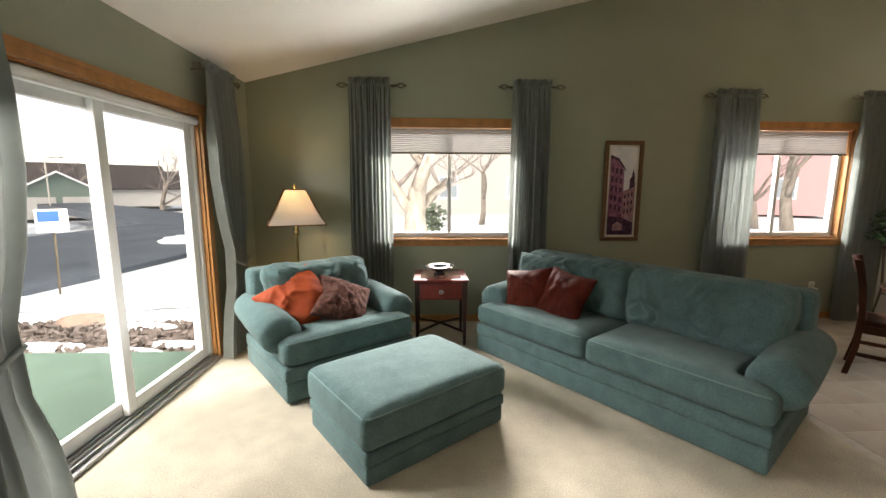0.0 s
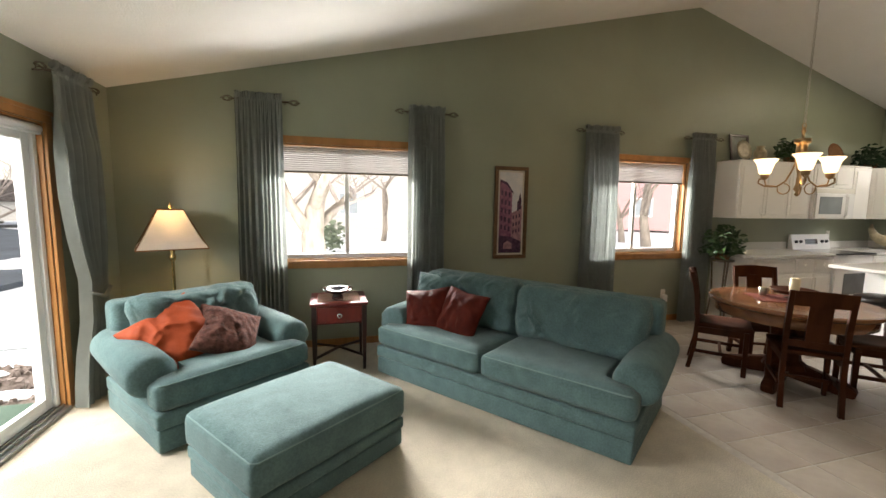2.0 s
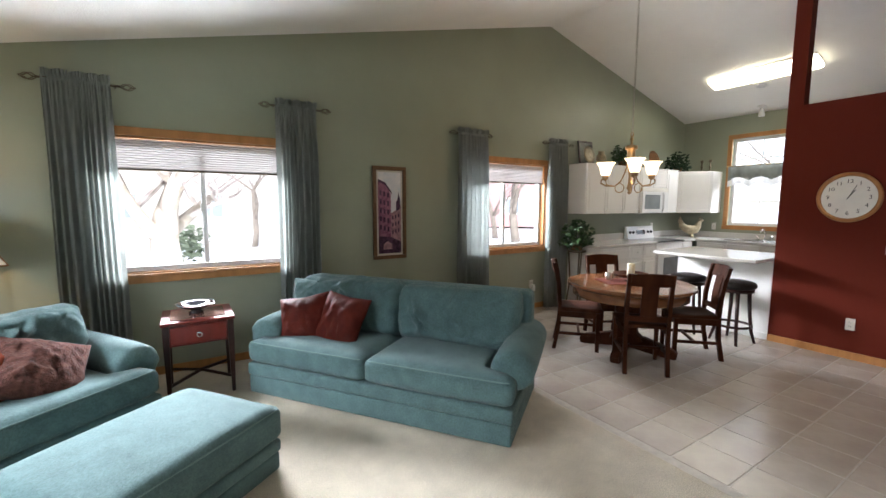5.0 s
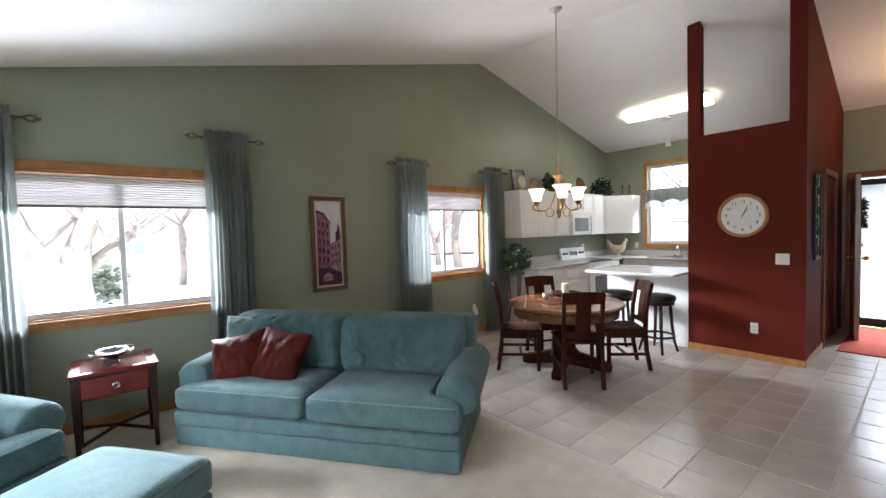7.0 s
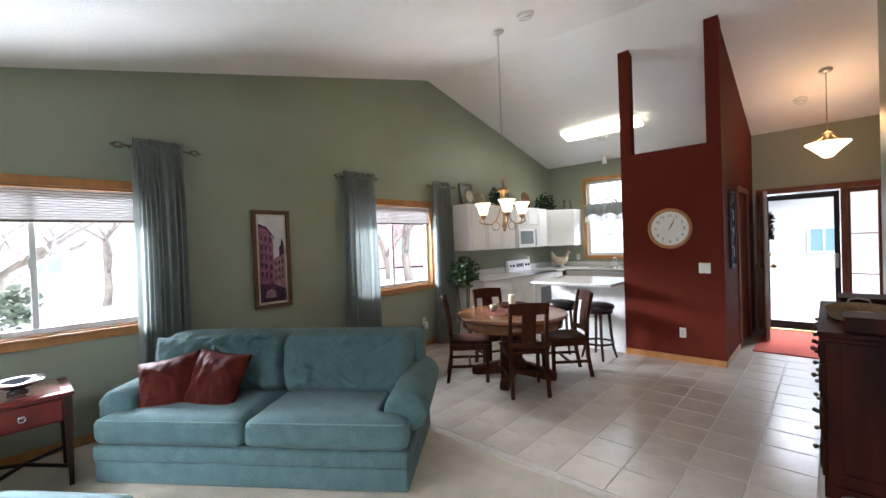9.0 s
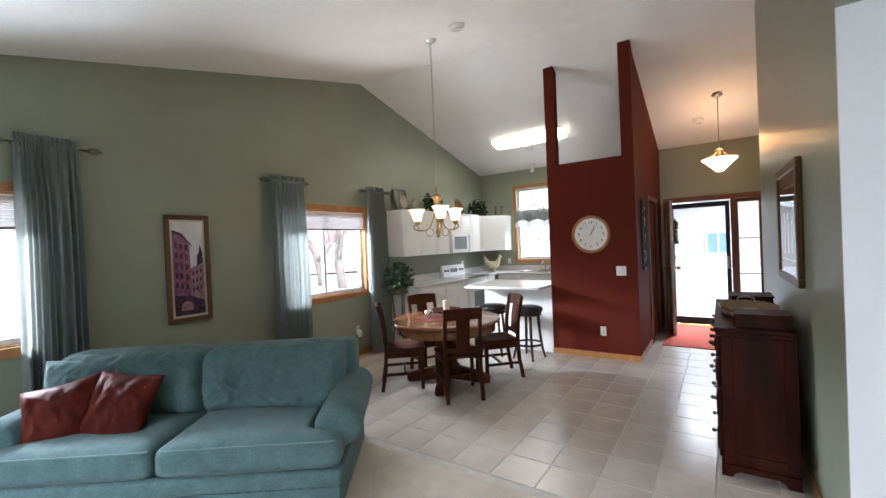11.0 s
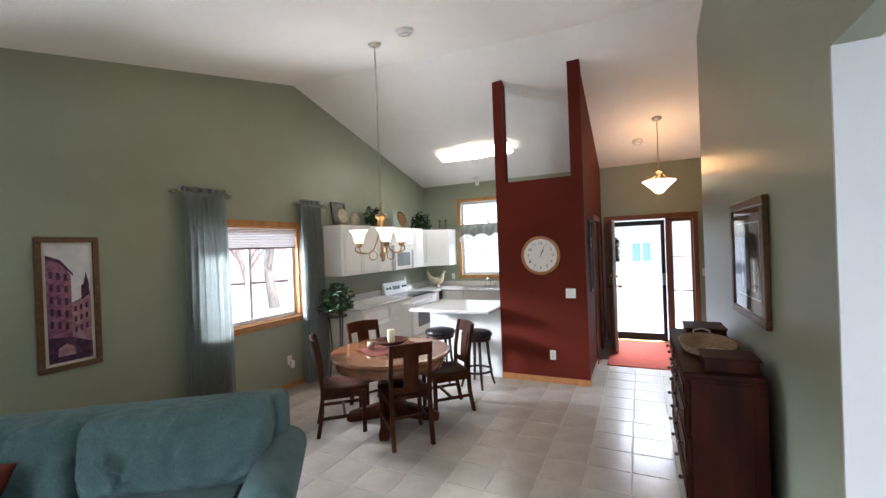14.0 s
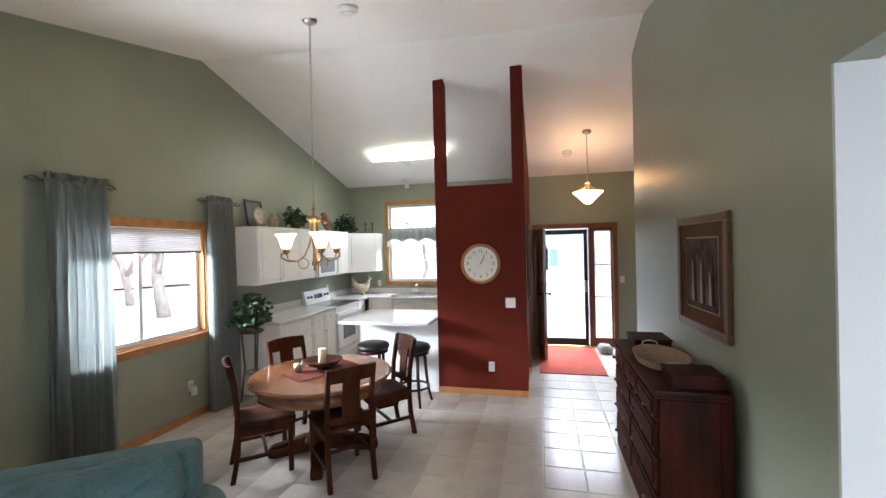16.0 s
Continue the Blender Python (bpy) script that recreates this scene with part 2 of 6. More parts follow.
def thing(name, m, label, category, group="", kind=""):
    ob = new(name)
    ob.empty_display_size = 0.1
    ob.matrix_world = m
    return tagged(ob, label, category, group, kind)


def box(bm, x0, x1, y0, y1, z0, z1, bevel=0.0, seg=2):
    r = bmesh.ops.create_cube(bm, size=1, matrix=Matrix.Translation(((x0 + x1) / 2, (y0 + y1) / 2, (z0 + z1) / 2)) @ Matrix.Diagonal((abs(x1 - x0), abs(y1 - y0), abs(z1 - z0), 1)))
    if bevel:
        es = {e for v in r["verts"] for e in v.link_edges}
        bmesh.ops.bevel(bm, geom=list(es), offset=bevel, segments=seg, affect="EDGES", profile=0.5)
    return bm


def bx(x0, x1, y0, y1, z0, z1, bevel=0.0, seg=2):
    return box(bmesh.new(), x0, x1, y0, y1, z0, z1, bevel, seg)


def tube(bm, pts, radii, seg=8, closed=False):
    """A round rod through points, with a radius at each."""
    pts = [Vector(p) for p in pts]
    if not isinstance(radii, (list, tuple)):
        radii = [radii] * len(pts)
    rings = []
    n = len(pts)
    ref = Vector((0.31, 0.17, 0.93)).normalized()
    for i, p in enumerate(pts):
        a = pts[(i - 1) % n] if closed else pts[max(i - 1, 0)]
        b = pts[(i + 1) % n] if closed else pts[min(i + 1, n - 1)]
        d = (b - a).normalized()
        u = d.cross(ref)
        if u.length < 0.05:
            u = d.cross(Vector((1, 0, 0)))
        u.normalize()
        v = d.cross(u)
        rings.append([bm.verts.new(p + (u * math.cos(k * math.tau / seg) + v * math.sin(k * math.tau / seg)) * radii[i]) for k in range(seg)])
    for i in range(n if closed else n - 1):
        r0, r1 = rings[i], rings[(i + 1) % n]
        for k in range(seg):
            bm.faces.new((r0[k], r0[(k + 1) % seg], r1[(k + 1) % seg], r1[k]))
    if not closed:
        bm.faces.new(rings[0][::-1])
        bm.faces.new(rings[-1])
    return bm


def lathe(bm, prof, seg=24, cx=0, cy=0, cz=0):
    """Turns a profile of (radius, height) about a vertical axis."""
    rings = []
    for r, z in prof:
        rings.append([bm.verts.new((cx + max(r, 0.0004) * math.cos(k * math.tau / seg), cy + max(r, 0.0004) * math.sin(k * math.tau / seg), cz + z)) for k in range(seg)])
    for a, b in zip(rings, rings[1:]):
        for k in range(seg):
            bm.faces.new((a[k], a[(k + 1) % seg], b[(k + 1) % seg], b[k]))
    bm.faces.new(rings[0][::-1])
    bm.faces.new(rings[-1])
    return bm


def pillow(w, d, h, r=0.05, n=14, crown=0.03, wrinkle=0.0, sag=0.0, seed=0.0, m=None):
    """A stuffed cushion: a rounded box, bulged on its broad faces, with slack in its cloth."""
    bm = bmesh.new()
    bmesh.ops.create_cube(bm, size=2)
    bmesh.ops.subdivide_edges(bm, edges=bm.edges[:], cuts=n, use_grid_fill=True)
    inner = Vector((w / 2 - r, d / 2 - r, h / 2 - r))
    for v in bm.verts:
        p = v.co.copy()
        q = Vector((p.x * w / 2, p.y * d / 2, p.z * h / 2))
        c = Vector((max(-inner.x, min(inner.x, q.x)), max(-inner.y, min(inner.y, q.y)), max(-inner.z, min(inner.z, q.z))))
        dd = q - c
        if dd.length > 1e-6:
            q = c + dd.normalized() * r
        fall = (1 - p.x ** 2) * (1 - p.y ** 2)
        q.z += crown * p.z * math.sqrt(max(fall, 0)) - sag * max(p.z, 0) * fall
        if wrinkle:
            s = noise.noise(Vector((q.x * 5 + seed, q.y * 7 + seed, q.z * 4))) + 0.5 * noise.noise(Vector((q.x * 14 + seed, q.y * 6, q.z * 9)))
            dgl = (q.x + q.y + q.z) * 11 + seed
            s += 0.9 * max(0.0, 0.22 - abs(noise.noise(Vector((dgl, (q.x - q.z) * 2.5 + seed, 1.7))))) - 0.1
            q += p.normalized() * s * wrinkle
        v.co = q
    if m is not None:
        bm.transform(m)
    return bm


def crease(bm, count, rnd, half, depth, width, top_only=True):
    """Presses soft gathers of slack cloth into the broad faces of a cushion lying flat."""
    lines = []
    for _ in range(count):
        c = Vector((rnd.uniform(-1, 1) * half[0], rnd.uniform(-1, 1) * half[1]))
        a = rnd.choice((0.5, 0.9, 2.3, 2.7)) + rnd.gauss(0, 0.25)
        lines.append((c, Vector((math.cos(a), math.sin(a))), rnd.uniform(0.25, 0.6) * half[1], rnd.uniform(0.6, 1.3), rnd.uniform(-3, 3)))
    for v in bm.verts:
        if top_only and v.co.z < 0:
            continue
        p = Vector((v.co.x, v.co.y))
        rim = max(0.0, 1 - max(abs(p.x) / half[0], abs(p.y) / half[1]) ** 6)
        dz = 0.0
        for c, d, ln, k, bend in lines:
            q = p - c
            along = q.dot(d)
            across = q.x * -d.y + q.y * d.x + bend * along * along * 0.3
            g = math.exp(-(along / ln) ** 2)
            w = across / width
            dz += k * g * (0.8 * math.exp(-((w - 1.3) ** 2)) - math.exp(-w * w))
        v.co.z += math.copysign(dz * depth * rim, v.co.z)
    return bm


def throw_pillow(name, size, material, m, label):
    """A square scatter cushion: pinched corners, fat middle."""
    bm = bmesh.new()
    bmesh.ops.create_cube(bm, size=2)
    bmesh.ops.subdivide_edges(bm, edges=bm.edges[:], cuts=34, use_grid_fill=True)
    for v in bm.verts:
        x, y, z = v.co
        th = 0.07 * (max(0, 1 - abs(x) ** 2.4) * max(0, 1 - abs(y) ** 2.4)) ** 0.6 + 0.006
        sc = 1 - 0.06 * (1 - abs(x * y)) + 0.03 * abs(x * y)
        w = noise.noise(Vector((x * 2.2 + size * 9, y * 2.2, z))) * 0.02 + (0.5 - abs(noise.noise(Vector((x * 3.5 + y, y * 1.6 - x + size * 20, 3))))) * 0.03
        v.co = Vector((x * size / 2 * sc, y * size / 2 * sc, z * th * (1 if abs(x) < 0.99 and abs(y) < 0.99 else 1) + w * (1 if z > 0 else -1) * (1 - max(abs(x), abs(y)) ** 4)))
    crease(bm, 7, random.Random(int(m.translation.x * 1000)), (size / 2, size / 2), 0.011, 0.02, False)
    ob = part(name, bm, material, None, "", True)
    ob.matrix_world = m
    tagged(ob, label, "pillow")
    return ob


def ring_pts(r, n, cx=0, cy=0, z=0):
    return [(cx + r * math.cos(k * math.tau / n), cy + r * math.sin(k * math.tau / n), z) for k in range(n)]


def prism(bm, poly, y0, y1, axis="y"):
    """Extrudes a polygon of (a, b) between two values of one axis."""
    def at(a, b, t):
        return (a, t, b) if axis == "y" else ((t, a, b) if axis == "x" else (a, b, t))
    f = [bm.verts.new(at(a, b, y0)) for a, b in poly]
    g = [bm.verts.new(at(a, b, y1)) for a, b in poly]
    bm.faces.new(f)
    bm.faces.new(g[::-1])
    n = len(poly)
    for i in range(n):
        bm.faces.new((f[i], g[i], g[(i + 1) % n], f[(i + 1) % n]))
    return bm


def wall_with_holes(axis, pos, thick, outline_lo, outline_hi, top, holes, base=0.0):
    """A wall with openings: columns of boxes between the openings; top(a) gives its height."""
    bm = bmesh.new()
    cuts = sorted({outline_lo, outline_hi, *[h[0] for h in holes], *[h[1] for h in holes], *[k for k in top[1] if outline_lo < k < outline_hi]})
    for a, b in zip(cuts, cuts[1:]):
        mid = (a + b) / 2
        spans = [(base, None)]
        for h0, h1, z0, z1 in holes:
            if h0 <= mid <= h1:
                spans = [(base, z0), (z1, None)] if z0 > base else [(z1, None)]
        for z0, z1 in spans:
            ta, tb = (top[0](a), top[0](b)) if z1 is None else (z1, z1)
            prism(bm, [(a, z0), (b, z0), (b, tb), (a, ta)], pos, pos + thick, "y" if axis == "y" else "x")
    bmesh.ops.remove_doubles(bm, verts=bm.verts, dist=0.0005)
    return bm


# ---- structure ----
FRONT = 9.85   # entry and kitchen outer wall
SOUTH = -4.70  # wall with the dresser


def ridge(y):
    return 6.28 + 0.17 * min(-y, 3.2)


def ceil_z(x, y):
    r = ridge(y)
    top = 3.94 + 0.035 * min(-y, 3.2)
    return 2.44 + (top - 2.44) * x / r if x <= r else top - (top - 2.99) * (x - r) / (FRONT - r)


def struct(name, bm, material, label, category, parent=None):
    ob = part(name, bm, material, parent)
    return tagged(ob, label, category, "", "structure")


W1 = (1.27, 2.75, 0.90, 2.05)
W2 = (4.86, 6.26, 0.90, 2.05)
KW = (-2.05, -0.83, 1.15, 2.61)
struct("wall_north", wall_with_holes("y", 0, 0.16, -0.16, FRONT + 0.16, (lambda a: ceil_z(min(max(a, 0), FRONT), 0) + 0.02, [0, 6.28]), [W1, W2]), M_WALL, "sage green painted wall with two curtained windows", "wall")
# the second opening is for the added, unseen passage window
struct("wall_west", wall_with_holes("x", -0.16, 0.16, -6.5, 0, (lambda a: 2.46, []), [(-2.74, -0.90, 0.0, 1.99), (-6.2, -5.0, 0.9, 2.05)]), M_WALL, "sage green painted wall round the patio door", "wall")
struct("wall_east", wall_with_holes("x", FRONT, 0.16, -6.5, 0, (lambda a: 3.01, []), [KW, (-4.86, -3.60, 0.0, 2.06)]), M_WALL, "olive green painted wall with entry door and kitchen window", "wall")
# red partition: clock wall with two posts and an open top, and its return along the hall
bm = bmesh.new()
box(bm, 7.29, 7.42, -3.50, -2.42, 0, 2.52)
prism(bm, [(7.29, 2.52), (7.42, 2.52), (7.42, ceil_z(7.42, -2.5) + 0.02), (7.29, ceil_z(7.29, -2.5) + 0.02)], -2.55, -2.42)
prism(bm, [(7.29, 2.52), (7.42, 2.52), (7.42, ceil_z(7.42, -3.4) + 0.02), (7.29, ceil_z(7.29, -3.4) + 0.02)], -3.50, -3.36)
struct("wall_partition", bm, M_RED, "dark red painted partition with an open top between posts", "wall")
bm = wall_with_holes("y", -3.49, 0.12, 7.42, FRONT, (lambda a: ceil_z(a, -3.4) + 0.02, []), [(8.35, 9.15, 0.0, 2.03)])
struct("wall_hall", bm, M_RED, "dark red painted hall wall with a closet door", "wall")
# dresser wall, header over the side passage, passage walls
CORNER_X, CORNER_Y = 4.27, SOUTH - 0.067


def skew(bm):
    """The dresser wall runs slightly out of square, back towards the passage."""
    for v in bm.verts:
        v.co.y += (CORNER_Y - SOUTH) * (7.35 - v.co.x) / (7.35 - CORNER_X)
    return bm


struct("wall_south", skew(wall_with_holes("y", SOUTH - 0.14, 0.14, CORNER_X, 7.35, (lambda a: ceil_z(a, SOUTH) + 0.02, [ridge(SOUTH)]), [])), M_WALL, "sage green painted wall behind the dresser", "wall")
struct("wall_header", wall_with_holes("y", CORNER_Y - 0.14, 0.14, -0.16, CORNER_X, (lambda a: ceil_z(max(a, 0), SOUTH) + 0.02, [0]), [], base=2.44), M_WALL, "sage green header wall above the passage", "wall")
struct("wall_passage", bx(CORNER_X, CORNER_X + 0.14, -6.5, CORNER_Y - 0.14, 0, 2.44), M_GREY, "pale grey painted passage wall", "wall")
struct("corner_trim", bx(CORNER_X - 0.015, CORNER_X, CORNER_Y - 0.14, CORNER_Y, 0, 2.44), M_GREY, "pale grey painted corner of the passage", "trim")
struct("wall_back", bx(-0.16, FRONT + 0.16, -6.64, -6.5, 0, 3.9), M_WALL, "plain green wall closing the place behind", "wall")
struct("wall_coat_side", bx(7.21, 7.35, -6.5, SOUTH - 0.14, 0, 3.85), M_WALL, "green return wall beside the entry", "wall")
# vaulted ceiling
bm = bmesh.new()
ys = [0.16, 0, -0.8, -1.6, -2.4, -3.2, -4.0, SOUTH, -6.64]
grid = []
for y in ys:
    yy = min(y, 0)
    xs = [-0.16, 0, ridge(yy) * 0.5, ridge(yy), (ridge(yy) + FRONT) / 2, FRONT, FRONT + 0.16]
    grid.append([bm.verts.new((x, y, ceil_z(x, yy))) for x in xs])
up = [[bm.verts.new(v.co + Vector((0, 0, 0.15))) for v in row] for row in grid]
for i in range(len(ys) - 1):
    for j in range(6):
        bm.faces.new((grid[i][j], grid[i][j + 1], grid[i + 1][j + 1], grid[i + 1][j]))
        bm.faces.new((up[i][j], up[i + 1][j], up[i + 1][j + 1], up[i][j + 1]))
struct("ceiling", bm, M_CEIL, "off-white textured vaulted ceiling", "ceiling")
struct("ceiling_passage", bx(0, CORNER_X, -6.5, CORNER_Y - 0.14, 2.44, 2.5), M_CEIL, "off-white textured flat passage ceiling", "ceiling")
# floors
EDGE = 4.17
bm = bmesh.new()
box(bm, -0.1, EDGE, -6.5, 0, -0.12, 0.0)
struct("floor_carpet", bm, M_CARPET, "cream cut-pile carpet", "carpet")
floor_tiles = struct("floor_tile", bx(EDGE, FRONT + 0.02, -6.5, 0, -0.12, -0.0025), M_GROUT, "glossy beige ceramic floor tiles with pale joints", "floor")

# oak trim
def base_run(name, x0, x1, y0, y1):
    struct(name, bx(x0, x1, y0, y1, 0, 0.075, 0.005), M_OAK, "honey oak baseboard", "baseboard")


base_run("baseboard", 0.10, 6.7, -0.014, 0)
base_run("baseboard", 0, 0.014, -0.80, -0.02)
base_run("baseboard", 0, 0.014, -4.7, -2.86)
base_run("baseboard", 7.276, 7.29, -3.50, -2.42)
base_run("baseboard", 7.29, 8.27, -3.504, -3.49)
struct("baseboard", skew(bx(CORNER_X, 7.35, SOUTH, SOUTH + 0.014, 0, 0.075, 0.005)), M_OAK, "honey oak baseboard", "baseboard")
base_run("baseboard", FRONT - 0.014, FRONT, -6.4, -4.95)


def window(name, x0, x1, z0, z1, label, blind=0.0, mull=0.5):
    """A sliding window in the north wall, oak casing and stool inside, white vinyl sashes."""
    w = thing(name, pose(0, 0, 0), label, "window", "", "structure")
    c = 0.07
    part("casing", box(bx(x0 - c, x1 + c, -0.022, -0.001, z1, z1 + c, 0.004), x0, x1, 0.0, 0.09, z1 - 0.015, z1 - 0.001), M_OAK, w)
    part("casing", box(bx(x0 - c, x0, -0.022, -0.001, z0, z1, 0.004), x0 + 0.001, x0 + 0.015, 0.0, 0.09, z0, z1 - 0.015), M_OAK, w)
    part("casing", box(bx(x1, x1 + c, -0.022, -0.001, z0, z1, 0.004), x1 - 0.015, x1 - 0.001, 0.0, 0.09, z0, z1 - 0.015), M_OAK, w)
    part("window_sill", box(bx(x0 - c - 0.01, x1 + c + 0.01, -0.035, 0.0, z0 - 0.02, z0 + 0.004, 0.004), x0 + 0.001, x1 - 0.001, 0.0, 0.09, z0 + 0.001, z0 + 0.016), M_OAK, w)
    part("apron", bx(x0 - c, x1 + c, -0.02, -0.001, z0 - 0.075, z0 - 0.02, 0.004), M_OAK, w)
    f = bmesh.new()
    for a, b, p, q in ((x0 + 0.015, x1 - 0.015, z0 + 0.016, z0 + 0.06), (x0 + 0.015, x1 - 0.015, z1 - 0.055, z1 - 0.015), (x0 + 0.015, x0 + 0.055, z0 + 0.06, z1 - 0.055), (x1 - 0.055, x1 - 0.015, z0 + 0.06, z1 - 0.055)):
        box(f, a, b, 0.075, 0.14, p, q, 0.004)
    part("window_frame", f, M_VINYL, w)
    xm = x0 + (x1 - x0) * mull
    part("mullion", box(bx(xm - 0.02, xm + 0.02, 0.078, 0.125, z0 + 0.06, z1 - 0.055, 0.004), xm - 0.03, xm - 0.016, 0.07, 0.079, 1.42, 1.50), M_VINYL, w)
    for a, b, y in ((x0 + 0.055, xm - 0.02, 0.10), (xm + 0.02, x1 - 0.055, 0.115)):
        p = part("pane", bx(a, b, y, y + 0.004, z0 + 0.06, z1 - 0.055), M_GLASS, w)
        p.visible_shadow = False
    if blind:
        b = bmesh.new()
        n = 12
        fr, bk = [], []
        for i in range(n * 2 + 1):
            z = z1 - 0.02 - (z1 - 0.02 - blind) * i / (n * 2)
            y = 0.030 + (0.012 if i % 2 else 0)
            fr.append([b.verts.new((x0 + 0.02, y, z)), b.verts.new((x1 - 0.02, y, z))])
        for i in range(n * 2):
            b.faces.new((*fr[i], *fr[i + 1][::-1]))
        bl = part("blind", b, M_BLIND, w, "pleated white blind drawn a quarter down")
        part("bottom_rail", bx(x0 + 0.02, x1 - 0.02, 0.025, 0.05, blind - 0.018, blind, 0.003), M_BRONZE, bl)
    return w


window("window_1", *W1, "oak-cased sliding window with a pleated blind", 1.79)
window("window_2", *W2, "oak-cased sliding window beside the dining table with a pleated blind", 1.80)


def rod(length):
    """A curtain rod along x with twisted wire cage finials and brackets."""
    bm = bmesh.new()
    tube(bm, [(-length / 2 + 0.09, 0, 0), (length / 2 - 0.09, 0, 0)], 0.009, 10)
    for s in (-1, 1):
        c = s * (length / 2 - 0.045)
        for k in range(4):
            a0 = k * math.tau / 4
            pts = []
            for i in range(9):
                u = i / 8
                r = 0.026 * math.sin(math.pi * u) + 0.002
                a = a0 + u * 2.2
                pts.append((c + (u - 0.5) * 0.09, r * math.cos(a), r * math.sin(a)))
            tube(bm, pts, 0.004, 5)
        bmesh.ops.create_uvsphere(bm, u_segments=8, v_segments=6, radius=0.008, matrix=Matrix.Translation((c + s * 0.048, 0, 0)))
    return bm


def brackets(xs, wall):
    bm = bmesh.new()
    for x in xs:
        tube(bm, [(x, wall, 0), (x, 0, 0)], 0.006, 6)
        lathe(bm, [(0.018, 0), (0.018, 0.006)], 10, x, 0, 0.0)
    return bm


def curtain(name, m, width, top, label, seed, gather=7, tie=None, inset=0.0):
    """A rod-pocket panel with ruffled header, gathered folds down to the floor."""
    c = thing(name, m, label, "curtain", "living and dining room curtains")
    bm = bmesh.new()
    nx, rows = 126, [0.012, 0.15, 0.35, 0.6, 0.9, 1.2, 1.5, 1.8, top - 0.4, top - 0.2, top - 0.08, top - 0.025, top - 0.01, top + 0.008, top + 0.03, top + 0.05, top + 0.062]
    rows = sorted(r for r in rows if r <= top + 0.07)
    vs = []
    for z in rows:
        row = []
        k = max(0.0, min(1.0, (top - z) / 0.5))
        for i in range(nx + 1):
            u = i / nx
            x = (u - 0.5) * width * (1 + 0.05 * min(1, (top - z) / 1.6))
            deep = 0.014 + 0.042 * k
            ph = gather * math.tau * (u + 0.035 * math.sin(u * 9 + seed * 2)) + seed
            wave = math.sin(ph + 0.6 * math.sin(ph * 0.37 + seed) + 0.25 * noise.noise(Vector((u * 4, z * 0.7, seed))))
            fold = math.copysign(abs(wave) ** 0.75, wave) * deep * (0.7 + 0.5 * noise.noise(Vector((u * 6, 3.3, seed)))) + noise.noise(Vector((u * 5, z * 0.8, seed))) * 0.03 * k
            if k < 0.5:
                fold = fold * 0.6 + math.sin(ph * 2.1) * 0.009
            if z > top + 0.02:
                x += math.sin(ph * 3.1) * 0.006
                fold = math.sin(ph * 2.6 + 0.5) * 0.022
            y = -0.015 + fold - 0.012 * k
            if abs(z - top) < 0.016:
                y = -0.013 + fold * 0.15
            if tie:
                g = math.exp(-((z - tie) / 0.42) ** 2)
                x = x * (1 - 0.55 * g) + inset * g
            zz = z + (0.012 * math.sin(ph * 3.1 + 1) if z > top + 0.045 else 0)
            row.append(bm.verts.new((x, y, zz)))
        vs.append(row)
    for a, b in zip(vs, vs[1:]):
        for i in range(nx):
            bm.faces.new((a[i], a[i + 1], b[i + 1], b[i]))
    p = part("panel", bm, M_CURT, c, "", True)
    if tie:
        t = bmesh.new()
        tube(t, [(inset - width * 0.28, -0.07, tie + 0.03), (inset, -0.085, tie - 0.02), (inset + width * 0.28, -0.07, tie + 0.03), (inset + width * 0.3, 0.02, tie + 0.05)], 0.014, 8)
        part("tieback", t, M_CURT, c, "", True)
    return c


def rod_thing(m, length):
    r = thing("curtain_rod", m, "bronze curtain rod with twisted cage finials", "curtain rod", "curtain rods")
    part("pole", rod(length), M_BRONZE, r, "", True)
    for s in (-0.3, 0.3):
        part("bracket", brackets((length * s,), 0.087 if abs(m.to_euler().z) < 0.1 else 0.095), M_BRONZE, r)
    return r


for i, (xa, xb, ca, cb, z) in enumerate(((0.91, 1.57, 1.02, 1.42, 2.41), (2.49, 3.14, 2.62, 3.00, 2.41), (4.57, 5.21, 4.68, 5.13, 2.35), (6.10, 6.72, 6.21, 6.58, 2.35))):
    rod_thing(pose((xa + xb) / 2, -0.09, z), xb - xa)
    curtain("curtain", pose((ca + cb) / 2, -0.09, 0), cb - ca, z, "grey-green gathered curtain hanging to the floor beside a window", i * 1.7, 9)
rod_thing(pose(0.10, -0.74, 2.31, 0, 0, 90), 0.72)
curtain("curtain", pose(0.10, -0.74, 0, 0, 0, 90), 0.46, 2.31, "grey-green curtain tied back beside the patio door", 5.0, 6, 0.78, 0.05)
rod_thing(pose(0.10, -2.80, 2.31, 0, 0, 90), 0.72)
curtain("curtain", pose(0.10, -2.74, 0, 0, 0, 90), 0.46, 2.31, "grey-green curtain tied back beside the patio door", 8.0, 6, 0.78, -0.05)

# sliding patio door
pd = thing("door_1", pose(0, 0, 0), "white vinyl sliding patio door in an oak casing", "patio door", "", "structure")
Y0, Y1, ZT = -2.74, -0.90, 1.99
part("casing", box(bx(0.001, 0.022, Y0 - 0.07, Y1 + 0.07, ZT, ZT + 0.075, 0.004), 0.022, 0.03, Y0 - 0.07, Y1 + 0.07, ZT + 0.05, ZT + 0.075), M_OAK, pd)
part("casing", box(bx(0.001, 0.022, Y1, Y1 + 0.07, 0, ZT, 0.004), -0.09, 0.0, Y1 - 0.014, Y1 - 0.001, 0.03, ZT - 0.001), M_OAK, pd)
part("casing", box(bx(0.001, 0.022, Y0 - 0.07, Y0, 0, ZT, 0.004), -0.09, 0.0, Y0 + 0.001, Y0 + 0.014, 0.03, ZT - 0.001), M_OAK, pd)
